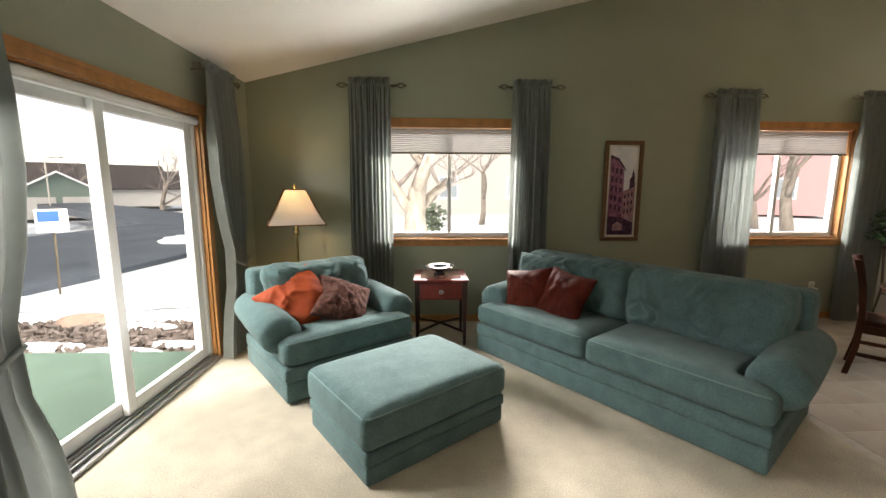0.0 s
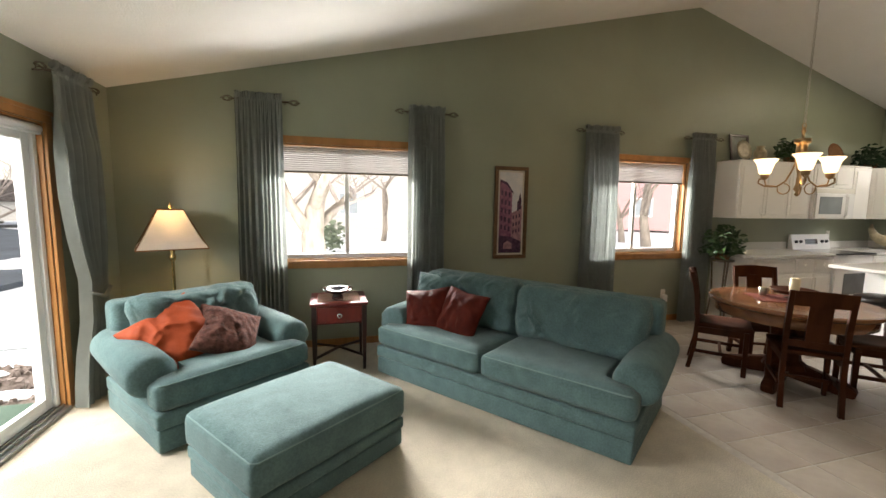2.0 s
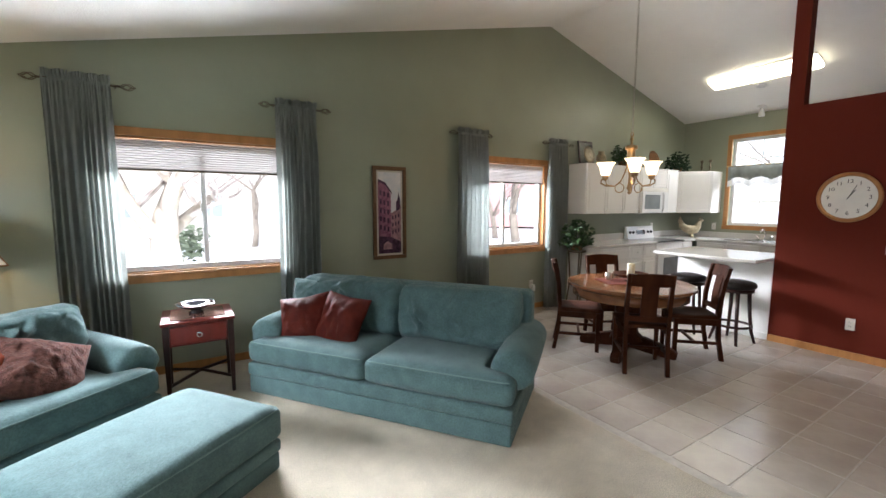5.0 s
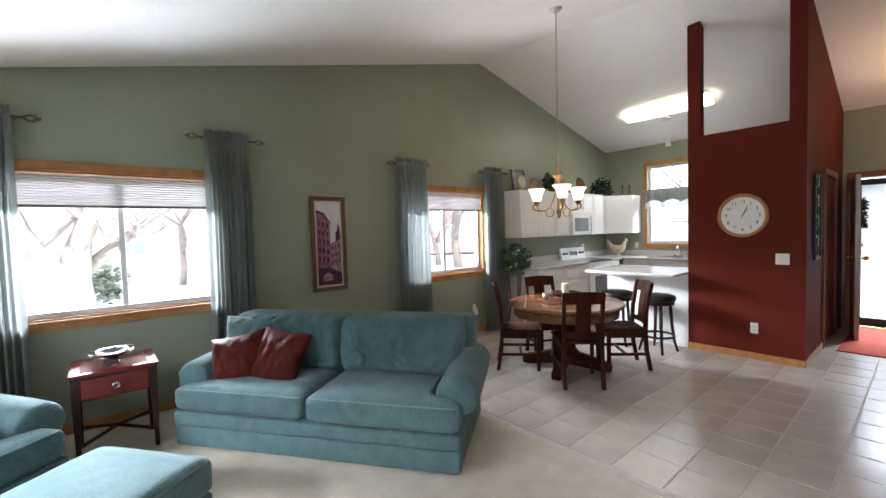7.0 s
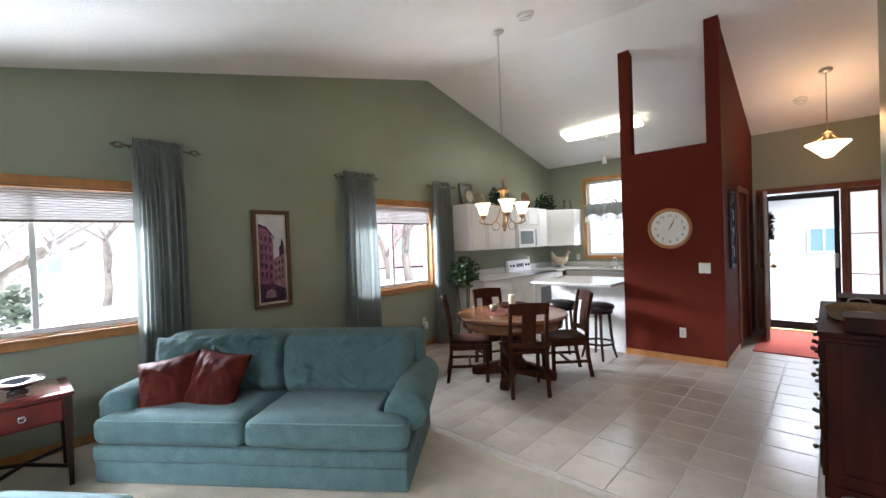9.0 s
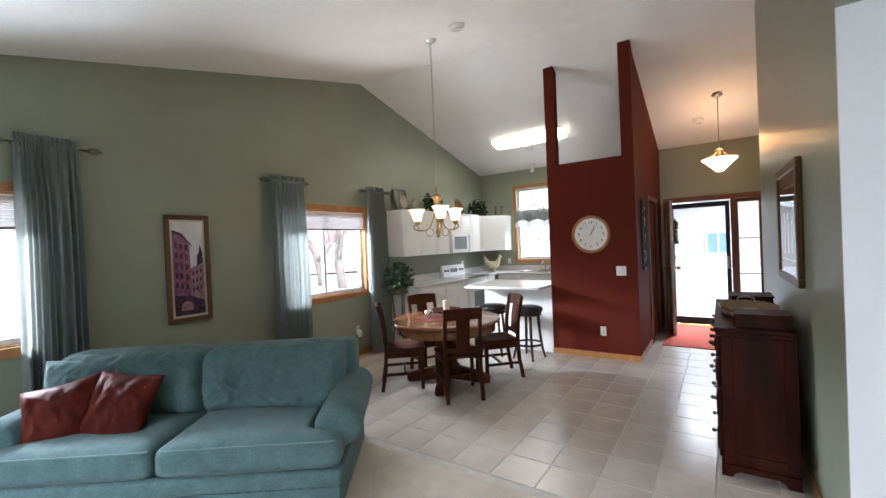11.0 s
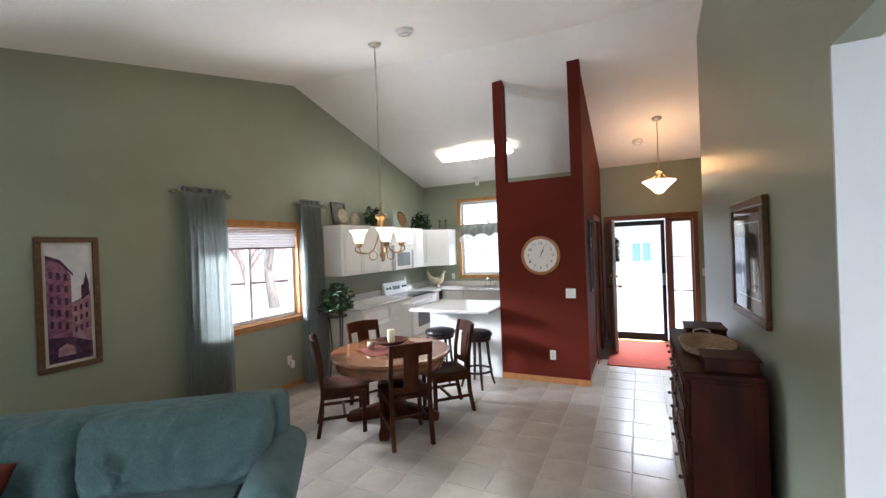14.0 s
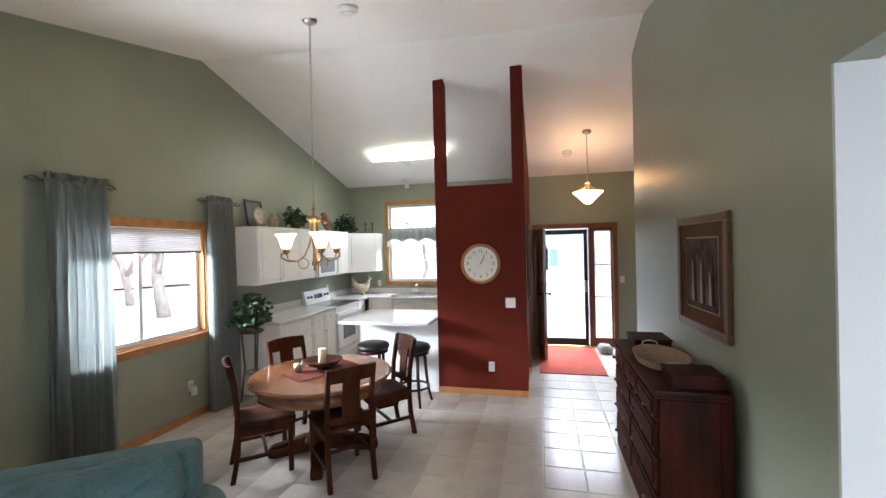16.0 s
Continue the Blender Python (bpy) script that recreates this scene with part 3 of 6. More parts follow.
part("head_jamb", bx(-0.09, 0.0, Y0 + 0.001, Y1 - 0.001, ZT - 0.014, ZT - 0.001), M_OAK, pd)
fr = bmesh.new()
for a, b, p, q in ((Y0 + 0.014, Y1 - 0.014, ZT - 0.06, ZT - 0.014), (Y0 + 0.014, Y0 + 0.055, 0.04, ZT - 0.06), (Y1 - 0.055, Y1 - 0.014, 0.04, ZT - 0.06)):
    box(fr, -0.15, -0.03, a, b, p, q, 0.004)
part("door_frame", fr, M_VINYL, pd)
tr = bmesh.new()
box(tr, -0.16, 0.03, Y0, Y1, -0.02, 0.022, 0.004)
for x in (-0.125, -0.085, -0.045, -0.01):
    box(tr, x - 0.006, x + 0.006, Y0 + 0.01, Y1 - 0.01, 0.02, 0.04, 0.002)
part("track", tr, M_TRACK, pd, "worn aluminium sill track")
for a, b, x in ((Y0 + 0.055, -1.79, -0.115), (-1.87, Y1 - 0.055, -0.07)):
    s = bmesh.new()
    for c, d, p, q in ((a, a + 0.07, 0.045, ZT - 0.06), (b - 0.07, b, 0.045, ZT - 0.06), (a + 0.07, b - 0.07, 0.045, 0.13), (a + 0.07, b - 0.07, ZT - 0.13, ZT - 0.06)):
        box(s, x - 0.02, x + 0.02, c, d, p, q, 0.005)
    sash = part("sash", s, M_VINYL, pd)
    g = part("pane", bx(x - 0.004, x + 0.004, a + 0.07, b - 0.07, 0.13, ZT - 0.13), M_GLASS, sash)
    g.visible_shadow = False
for a, b in ((Y0 + 0.02, -1.83), (-1.82, Y1 - 0.02)):
    v = bmesh.new()
    tube(v, [(-0.012, a, ZT - 0.05), (-0.012, b, ZT - 0.05)], 0.026, 12)
    box(v, -0.03, 0.004, a, b, ZT - 0.085, ZT - 0.065, 0.003)
    part("rolled_blind", v, M_VINYL, pd, "rolled-up white blind", True)

# assumed passage window, out of sight, added to let light in
pw = thing("window_4", pose(0, 0, 0), "unseen white vinyl window added to light the side passage", "window", "", "structure")
f = bmesh.new()
for a, b, p, q in ((-6.2, -5.0, 0.9, 0.95), (-6.2, -5.0, 2.0, 2.05), (-6.2, -6.15, 0.95, 2.0), (-5.05, -5.0, 0.95, 2.0), (-5.62, -5.58, 0.95, 2.0)):
    box(f, -0.12, -0.06, a, b, p, q, 0.004)
part("window_frame", f, M_VINYL, pw)
for a, b in ((-6.15, -5.62), (-5.58, -5.05)):
    g = part("pane", bx(-0.095, -0.091, a, b, 0.95, 2.0), M_GLASS, pw)
    g.visible_shadow = False

# kitchen window
kw = thing("window_3", pose(0, 0, 0), "oak-cased double-hung kitchen window over the sink", "window", "", "structure")
k0, k1, kz0, kz1 = KW
X = FRONT
for a, b, p, q in ((k0 - 0.07, k1 + 0.07, kz1, kz1 + 0.07), (k0 - 0.07, k0, kz0, kz1), (k1, k1 + 0.07, kz0, kz1), (k0 - 0.08, k1 + 0.08, kz0 - 0.07, kz0)):
    part("casing", bx(X - 0.022, X - 0.001, a, b, p, q, 0.004), M_OAK, kw)
f = bmesh.new()
zm = 1.95
for a, b, p, q in ((k0, k1, kz0, kz0 + 0.05), (k0, k1, kz1 - 0.05, kz1), (k0, k0 + 0.05, kz0 + 0.05, kz1 - 0.05), (k1 - 0.05, k1, kz0 + 0.05, kz1 - 0.05), (k0 + 0.05, k1 - 0.05, zm - 0.025, zm + 0.025)):
    box(f, X + 0.05, X + 0.11, a, b, p, q, 0.004)
part("window_frame", f, M_VINYL, kw)
for i in (1, 2):
    y = k0 + 0.05 + (k1 - k0 - 0.1) * i / 3
    part("muntin", bx(X + 0.07, X + 0.085, y - 0.008, y + 0.008, kz0 + 0.05, kz1 - 0.05), M_VINYL, kw)
for z in (1.55, 2.27):
    part("muntin", bx(X + 0.07, X + 0.083, k0 + 0.05, k1 - 0.05, z - 0.008, z + 0.008), M_VINYL, kw)
for p, q in ((kz0 + 0.05, zm - 0.025), (zm + 0.025, kz1 - 0.05)):
    g = part("pane", bx(X + 0.088, X + 0.092, k0 + 0.05, k1 - 0.05, p, q), M_GLASS, kw)
    g.visible_shadow = False


def valance(name, x, y0, y1, zt, zb, material, seed, label, parent=None):
    bm = bmesh.new()
    n = 70
    rows = []
    for j in range(7):
        v = j / 6
        row = []
        for i in range(n + 1):
            u = i / n
            scal = 0.06 * abs(math.sin(u * math.pi * 4))
            z = zt + (zb + scal - zt) * v
            row.append(bm.verts.new((x + math.sin(u * 60 + seed) * 0.012 * (0.4 + v), y0 + (y1 - y0) * u, z)))
        rows.append(row)
    for a, b in zip(rows, rows[1:]):
        for i in range(n):
            bm.faces.new((a[i], a[i + 1], b[i + 1], b[i]))
    ob = part(name, bm, material, parent, "" if parent is None else label, True)
    return ob


va = thing("valance", pose(0, 0, 0), "grey-green scalloped valance with a white lace edge over the sink window", "valance")
valance("cloth", X - 0.06, k0 - 0.02, k1 + 0.02, 2.16, 1.90, M_VALANCE, 0, "", va)
valance("lace", X - 0.045, k0 - 0.02, k1 + 0.02, 2.10, 1.80, M_LACE, 1, "white lace edge", va)
part("pole", tube(bmesh.new(), [(X - 0.055, k0 - 0.05, 2.15), (X - 0.055, k1 + 0.05, 2.15)], 0.008, 8), M_BRASS, va)
for y in (k1 + 0.03, k0 - 0.045):
    part("bracket", bx(X - 0.06, X - 0.001, y, y + 0.015, 2.14, 2.16), M_BRASS, va)

# entry: storm door, sidelight, oak-red casing
ed = thing("door_2", pose(0, 0, 0), "dark-framed glass storm door with a sidelight at the entry", "storm door", "", "structure")
M_CASE = mat("stained_casing", (0.20, 0.07, 0.035), 0.35, vary=0.15, scale=14, stretch=(1, 1, 0.15))
for a, b, p, q in ((-4.93, -3.53, 2.06, 2.14), (-3.60, -3.53, 0, 2.06), (-4.93, -4.86, 0, 2.06)):
    part("casing", bx(X - 0.022, X - 0.001, a, b, p, q, 0.004), M_CASE, ed)
part("mullion", bx(X - 0.01, X + 0.15, -4.54, -4.47, 0, 2.06, 0.004), M_CASE, ed)
s = bmesh.new()
for a, b, p, q in ((-4.46, -4.40, 0.03, 2.04), (-3.67, -3.61, 0.03, 2.04), (-4.40, -3.67, 0.03, 0.13), (-4.40, -3.67, 1.96, 2.04)):
    box(s, X + 0.10, X + 0.14, a, b, p, q, 0.004)
sd = part("storm_door", s, M_BLACKP, ed, "black storm door frame")
part("handle", box(bx(X + 0.06, X + 0.10, -4.44, -4.41, 0.98, 1.12, 0.004), X + 0.05, X + 0.065, -4.445, -4.405, 0.95, 1.15, 0.004), M_NICKEL, sd)
g = part("pane", bx(X + 0.118, X + 0.122, -4.40, -3.67, 0.13, 1.96), M_GLASS, ed)
g.visible_shadow = False
s = bmesh.new()
for a, b, p, q in ((-4.86, -4.83, 0.0, 2.06), (-4.57, -4.54, 0.0, 2.06), (-4.83, -4.57, 0, 0.16), (-4.83, -4.57, 2.0, 2.06), (-4.83, -4.57, 1.42, 1.435), (-4.83, -4.57, 0.86, 0.875)):
    box(s, X + 0.04, X + 0.10, a, b, p, q, 0.002)
part("sidelight_frame", s, M_CASE, ed)
g = part("pane", bx(X + 0.068, X + 0.072, -4.83, -4.57, 0.16, 2.0), M_GLASS, ed)
g.visible_shadow = False
part("threshold", bx(X - 0.03, X + 0.17, -4.86, -3.60, -0.02, 0.03, 0.004), M_BRASS, ed)

# open entry door slab with panels, brass levers and a wreath
es = thing("door_3", pose(9.80, -3.60, 0.02, 0, 0, 188), "dark entry door standing open against the hall wall", "door", "", "structure")
b = bmesh.new()
box(b, 0, 0.88, -0.022, 0.022, 0, 2.02, 0.003)
for px0, px1 in ((0.12, 0.40), (0.48, 0.76)):
    for pz0, pz1 in ((0.2, 0.85), (1.0, 1.55), (1.65, 1.9)):
        box(b, px0, px1, -0.03, 0.03, pz0, pz1, 0.008)
part("slab", b, mat("painted_steel", (0.42, 0.38, 0.33), 0.4, vary=0.05), es)
b = bmesh.new()
for s in (-1, 1):
    lathe(b, [(0.03, 0), (0.03, 0.008)], 12, 0.81, s * 0.03, 1.0)
    tube(b, [(0.81, s * 0.022, 1.0), (0.81, s * 0.07, 1.0)], 0.011, 8)
    bmesh.ops.create_uvsphere(b, u_segments=12, v_segments=8, radius=0.03, matrix=Matrix.Translation((0.81, s * 0.08, 1.0)))
    tube(b, [(0.81, s * 0.02, 1.16), (0.81, s * 0.05, 1.16)], 0.026, 12)
part("door_knob", b, M_BRASS, es, "brass knob and deadbolt", True)
# closet door in the hall wall
cd = thing("door_4", pose(0, 0, 0), "dark stained closet door in the hall wall", "door", "", "structure")
part("slab", bx(8.365, 9.135, -3.47, -3.43, 0.01, 2.02, 0.003), M_CASE, cd)
for a, b, p, q in ((8.27, 9.23, 2.03, 2.10), (8.27, 8.35, 0, 2.03), (9.15, 9.23, 0, 2.03)):
    part("casing", bx(a, b, -3.512, -3.491, p, q, 0.004), M_CASE, cd)


# ---- living room ----
def rolled_arm(parent, x, side, depth, h, mirror_seed):
    """A fat rolled arm: panel below, roll on top leaning outwards, pleated round front."""
    body = bmesh.new()
    box(body, x - 0.075, x + 0.075, -depth / 2 + 0.19, depth / 2 - 0.02, 0.02, h - 0.10, 0.03, 3)
    part("arm_panel", body, M_SOFA, parent, "", True)
    roll = bmesh.new()
    cx = x + side * 0.055
    prof = [(0.02, -0.012), (0.07, 0.0), (0.112, 0.012), (0.13, 0.045), (0.132, 0.2), (0.128, 0.5), (0.12, depth - 0.14), (0.1, depth - 0.1), (0.02, depth - 0.09)]
    seg = 56
    rings = []
    for r, t in prof:
        ring = []
        for k in range(seg):
            a = k * math.tau / seg
            rr = r * (1 + 0.06 * (math.cos(a * 7) if t < 0.04 else 0))
            ring.append(roll.verts.new((cx + rr * math.cos(a) * 1.08, -depth / 2 + 0.14 + t * 0.9, h - 0.135 + rr * math.sin(a) + 0.06 * (t / depth))))
        rings.append(ring)
    for a, b in zip(rings, rings[1:]):
        for k in range(seg):
            roll.faces.new((a[k], a[(k + 1) % seg], b[(k + 1) % seg], b[k]))
    roll.faces.new(rings[0][::-1])
    roll.faces.new(rings[-1])
    part("arm_roll", roll, M_SOFA, parent, "", True)


def couch(name, m, width, depth, seats, label, category, back_h=0.86, seed=0.0):
    c = thing(name, m, label, category)
    w2, d2 = width / 2, depth / 2
    part("base", bx(-w2 + 0.02, w2 - 0.02, -d2 + 0.02, d2, 0.012, 0.155, 0.015, 2), M_SOFA, c, "", True)
    part("base_band", bx(-w2 + 0.012, w2 - 0.012, -d2 + 0.012, d2 - 0.01, 0.158, 0.255, 0.02, 3), M_SOFA, c, "", True)
    part("back_frame", bx(-w2 + 0.03, w2 - 0.03, d2 - 0.20, d2 + 0.0, 0.25, back_h - 0.03, 0.05, 4), M_SOFA, c, "", True)
    for s in (-1, 1):
        rolled_arm(c, s * (w2 - 0.11), s, depth, 0.575, seed)
    sw = (width - 0.02) / seats
    for i in range(seats):
        x = -w2 + 0.01 + sw * (i + 0.5)
        bm = pillow(sw - 0.006, depth - 0.22, 0.17, 0.05, 16, 0.03, 0.004, 0.0, seed + i * 3, Matrix.Translation((x, -0.10, 0.345)))
        inner = w2 - 0.235
        for v in bm.verts:  # T-shaped: narrower between the arms
            if v.co.y > -d2 + 0.17 and abs(v.co.x) > inner:
                v.co.x = math.copysign(inner, v.co.x)
        cu = part("seat_cushion", bm, M_SOFA, c, "", True)
        pp = bmesh.new()
        yf = -0.10 - (depth - 0.22) / 2 + 0.012
        tube(pp, [(x - sw / 2 + 0.03, yf + 0.015, 0.418), (x - sw / 2 + 0.07, yf, 0.420), (x + sw / 2 - 0.07, yf, 0.420), (x + sw / 2 - 0.03, yf + 0.015, 0.418)], 0.005, 6)
        part("piping", pp, M_PIPE, cu)
        bw = (width - 0.20) / seats
        xb = (i - (seats - 1) / 2) * bw
        lean = Matrix.Translation((xb, d2 - 0.275, back_h - 0.235)) @ pose(0, 0, 0, 78, 0, 0)
        bc = pillow(bw + 0.02, 0.47, 0.21, 0.085, 56, 0.05, 0.028, 0.0, seed + 7 + i * 5)
        crease(bc, 24, random.Random(int(seed) + 31 + i), (bw / 2, 0.235), 0.034, 0.028)
        bc.transform(lean)
        part("back_cushion", bc, M_SOFA, c, "", True)
    return c


SOFA_M = pose(3.197, -1.385, 0, 0, 0, -53.4)
couch("sofa", SOFA_M, 2.135, 0.93, 2, "teal velvet two-cushion sofa with rolled arms on the carpet", "sofa", 0.87, 0.0)
CH_M = pose(0.98, -1.05, 0, 0, 0, 37.7)
couch("armchair", CH_M, 1.06, 0.94, 1, "wide teal velvet armchair with rolled arms in the corner", "armchair", 0.83, 20.0)
ot = thing("ottoman", pose(1.655, -1.942, 0, 0, 0, 36.8), "large teal velvet ottoman with piped cushion top", "ottoman")
part("base", bx(-0.47, 0.47, -0.345, 0.345, 0.01, 0.115, 0.015), M_SOFA, ot, "", True)
part("base_band", bx(-0.478, 0.478, -0.353, 0.353, 0.117, 0.19, 0.018, 3), M_SOFA, ot, "", True)
cu = part("cushion", pillow(0.975, 0.725, 0.19, 0.045, 18, 0.03, 0.003, 0, 3.0, Matrix.Translation((0, 0, 0.284))), M_SOFA, ot, "", True)
pp = bmesh.new()
tube(pp, [(s * 0.975 / 2 * a, t * 0.725 / 2 * b, 0.362) for s, t, a, b in ((-1, -1, 0.92, 0.965), (1, -1, 0.92, 0.965), (1, -1, 0.975, 0.9), (1, 1, 0.975, 0.9), (1, 1, 0.92, 0.965), (-1, 1, 0.92, 0.965), (-1, 1, 0.975, 0.9), (-1, -1, 0.975, 0.9))], 0.005, 6, True)
part("piping", pp, M_PIPE, cu)

throw_pillow("throw_pillow", 0.47, M_ORANGE, CH_M @ pose(-0.24, -0.02, 0.575, 48, 0, -24) @ pose(0, 0, 0, 0, 0, 36), "rust orange silk throw pillow leaning in the armchair")
throw_pillow("throw_pillow", 0.42, M_FUR, CH_M @ pose(0.06, -0.13, 0.55, 40, 0, 8) @ pose(0, 0, 0, 0, 0, -36), "mauve brown shaggy throw pillow leaning in the armchair")
throw_pillow("throw_pillow", 0.41, M_MAROON, SOFA_M @ pose(-0.74, -0.14, 0.55, 60, 0, 14) @ pose(0, 0, 0, 0, 0, 12), "maroon silk throw pillow leaning on the sofa")
throw_pillow("throw_pillow", 0.43, M_MAROON, SOFA_M @ pose(-0.41, -0.11, 0.565, 62, 0, -6) @ pose(0, 0, 0, 0, 0, -5), "crumpled maroon silk throw pillow leaning on the sofa")
p4 = throw_pillow("throw_pillow", 0.40, M_SOFA, SOFA_M @ pose(-0.78, 0.03, 0.655, 70, 0, 10), "teal velvet throw pillow behind the maroon ones")

# side table with one drawer
st = thing("side_table", pose(1.90, -0.475, 0), "cherry red side table with one drawer and crossed stretchers", "side table")
tw, td, th = 0.235, 0.225, 0.62
part("tabletop", bx(-tw - 0.012, tw + 0.012, -td - 0.012, td + 0.012, th - 0.025, th, 0.006), M_CHERRY, st)
part("inlay", bx(-tw + 0.05, tw - 0.05, -td + 0.05, td - 0.05, th + 0.0005, th + 0.004), mat("inlay_panel", (0.24, 0.10, 0.08), 0.15, vary=0.1, coat=0.6), st, "paler polished inlay panel")
part("apron", bx(-tw + 0.01, tw - 0.01, -td + 0.012, td - 0.01, th - 0.19, th - 0.026, 0.003), M_CHERRY, st)
dr = part("drawer", bx(-tw + 0.05, tw - 0.05, -td + 0.0, -td + 0.011, th - 0.175, th - 0.04, 0.004), M_CHERRY, st)
kb = bmesh.new()
tube(kb, ring_pts(0.017, 14), 0.004, 6, True)
kb.transform(Matrix.Translation((0, -td - 0.014, th - 0.11)) @ pose(0, 0, 0, 90, 0, 0))
tube(kb, [(0, -td, th - 0.10), (0, -td - 0.015, th - 0.10)], 0.006, 8)
part("ring_pull", kb, M_CHROME, dr, "chrome ring pull")
for sx in (-1, 1):
    for sy in (-1, 1):
        lg = bmesh.new()
        x, y = sx * (tw - 0.02), sy * (td - 0.02)
        rings = [[(x + a * r, y + b * r, z) for a, b in ((-1, -1), (1, -1), (1, 1), (-1, 1))] for r, z in ((0.012, 0.0), (0.021, th - 0.19), (0.021, th - 0.025))]
        vs = [[lg.verts.new(p) for p in r] for r in rings]
        for a, b in zip(vs, vs[1:]):
            for k in range(4):
                lg.faces.new((a[k], a[(k + 1) % 4], b[(k + 1) % 4], b[k]))
        lg.faces.new(vs[0][::-1])
        lg.faces.new(vs[-1])
        part("leg", lg, M_CHERRY_D, st)
for s in (-1, 1):
    q = bmesh.new()
    tube(q, [(-tw + 0.03, s * (-td + 0.03), 0.125), (0, 0, 0.15), (tw - 0.03, s * (td - 0.03), 0.125)], 0.013, 6)
    part("stretcher", q, M_CHERRY_D, st)
bo = thing("bowl", pose(1.89, -0.47, 0.625), "wide dark glass bowl with a silver rim on the side table", "bowl")
part("dish", lathe(bmesh.new(), [(0.05, 0), (0.055, 0.012), (0.03, 0.025), (0.07, 0.04), (0.115, 0.06), (0.142, 0.078), (0.132, 0.079), (0.1, 0.064), (0.05, 0.046), (0.0, 0.042)], 28), M_BLACK, bo, "", True)
part("rim", tube(bmesh.new(), ring_pts(0.139, 28, 0, 0, 0.079), 0.004, 6, True), M_CHROME, bo, "silver rim")

# floor lamp
LX, LY = 0.56, -0.42
fl = thing("floor_lamp", pose(LX, LY, 0), "brass floor lamp with a lit square parchment shade", "floor lamp")
part("base", lathe(bmesh.new(), [(0.14, 0), (0.145, 0.015), (0.12, 0.03), (0.05, 0.045), (0.03, 0.06)], 28), M_BRASS, fl, "", True)
part("pole", lathe(bmesh.new(), [(0.013, 0.05), (0.013, 0.45), (0.024, 0.46), (0.024, 0.48), (0.013, 0.49), (0.012, 0.98), (0.022, 0.99), (0.028, 1.02), (0.016, 1.05), (0.026, 1.07), (0.012, 1.10), (0.012, 1.38), (0.006, 1.39), (0.006, 1.44)], 16), M_BRASS, fl, "", True)
sh = bmesh.new()
lo, hi = [], []
for k in range(4):
    a = math.pi / 4 + k * math.pi / 2 + 0.35
    lo.append((0.345 * math.cos(a), 0.345 * math.sin(a)))
    hi.append((0.125 * math.cos(a), 0.125 * math.sin(a)))
rows = []
for j in range(7):
    v = j / 6
    w = v ** 0.8
    rows.append([sh.verts.new((lo[k][0] * (1 - w) + hi[k][0] * w, lo[k][1] * (1 - w) + hi[k][1] * w, 1.10 + 0.31 * v)) for k in range(4)])
for a, b in zip(rows, rows[1:]):
    for k in range(4):
        sh.faces.new((a[k], a[(k + 1) % 4], b[(k + 1) % 4], b[k]))
part("shade", sh, M_SHADE, fl, "parchment shade glowing warm at the top")
q = bmesh.new()
tube(q, [(*p, 1.10) for p in lo], 0.006, 6, True)
tube(q, [(*p, 1.41) for p in hi], 0.005, 6, True)
for k in range(4):
    tube(q, [(*lo[k], 1.10), (*hi[k], 1.41)], 0.004, 5)
tube(q, [(*hi[0], 1.40), (0, 0, 1.40), (*hi[2], 1.40)], 0.003, 5)
part("shade_trim", q, M_WICK, fl)
part("finial", lathe(bmesh.new(), [(0.006, 1.42), (0.014, 1.435), (0.006, 1.455), (0.002, 1.47)], 10), M_BRASS, fl, "", True)
lamp("floor_lamp_bulb", LX, LY, 1.345, P_FLOOR, WARM, 0.04)


# framed pictures: frame, mat and a painted face of flat colour shapes
def framed(name, m, w, h, border, frame_mat, label, liner, painter):
    p = thing(name, m, label, "picture")
    fb = bmesh.new()
    for x0, x1, z0, z1 in ((0, w, 0, border), (0, w, h - border, h), (0, border, border, h - border), (w - border, w, border, h - border)):
        box(fb, x0, x1, -0.034, -0.002, z0, z1, 0.007, 3)
    part("frame", fb, frame_mat, p)
    part("liner", bx(border - 0.004, w - border + 0.004, -0.014, -0.004, border - 0.004, h - border + 0.004), liner, p)
    painter(p, border, w - border, border, h - border)
    return p


def flat(parent, name, poly, material, depth):
    bm = bmesh.new()
    prism(bm, poly, depth, depth + 0.0015)
    return part(name, bm, material, parent)


M_CREAM = mat("cream_liner", (0.6, 0.56, 0.5), 0.8, vary=0.03)
M_PSKY = mat("painted_sky", (0.55, 0.57, 0.62), 0.6, vary=0.2, scale=14, color2=(0.72, 0.68, 0.68))
M_PVIO = mat("painted_violet", (0.13, 0.04, 0.085), 0.6, vary=0.3, scale=26, color2=(0.32, 0.15, 0.22))
M_PDK = mat("painted_dark", (0.025, 0.012, 0.03), 0.6, vary=0.3, scale=25, color2=(0.10, 0.05, 0.09))
M_PPINK = mat("painted_pink", (0.42, 0.24, 0.28), 0.6, vary=0.25, scale=25)


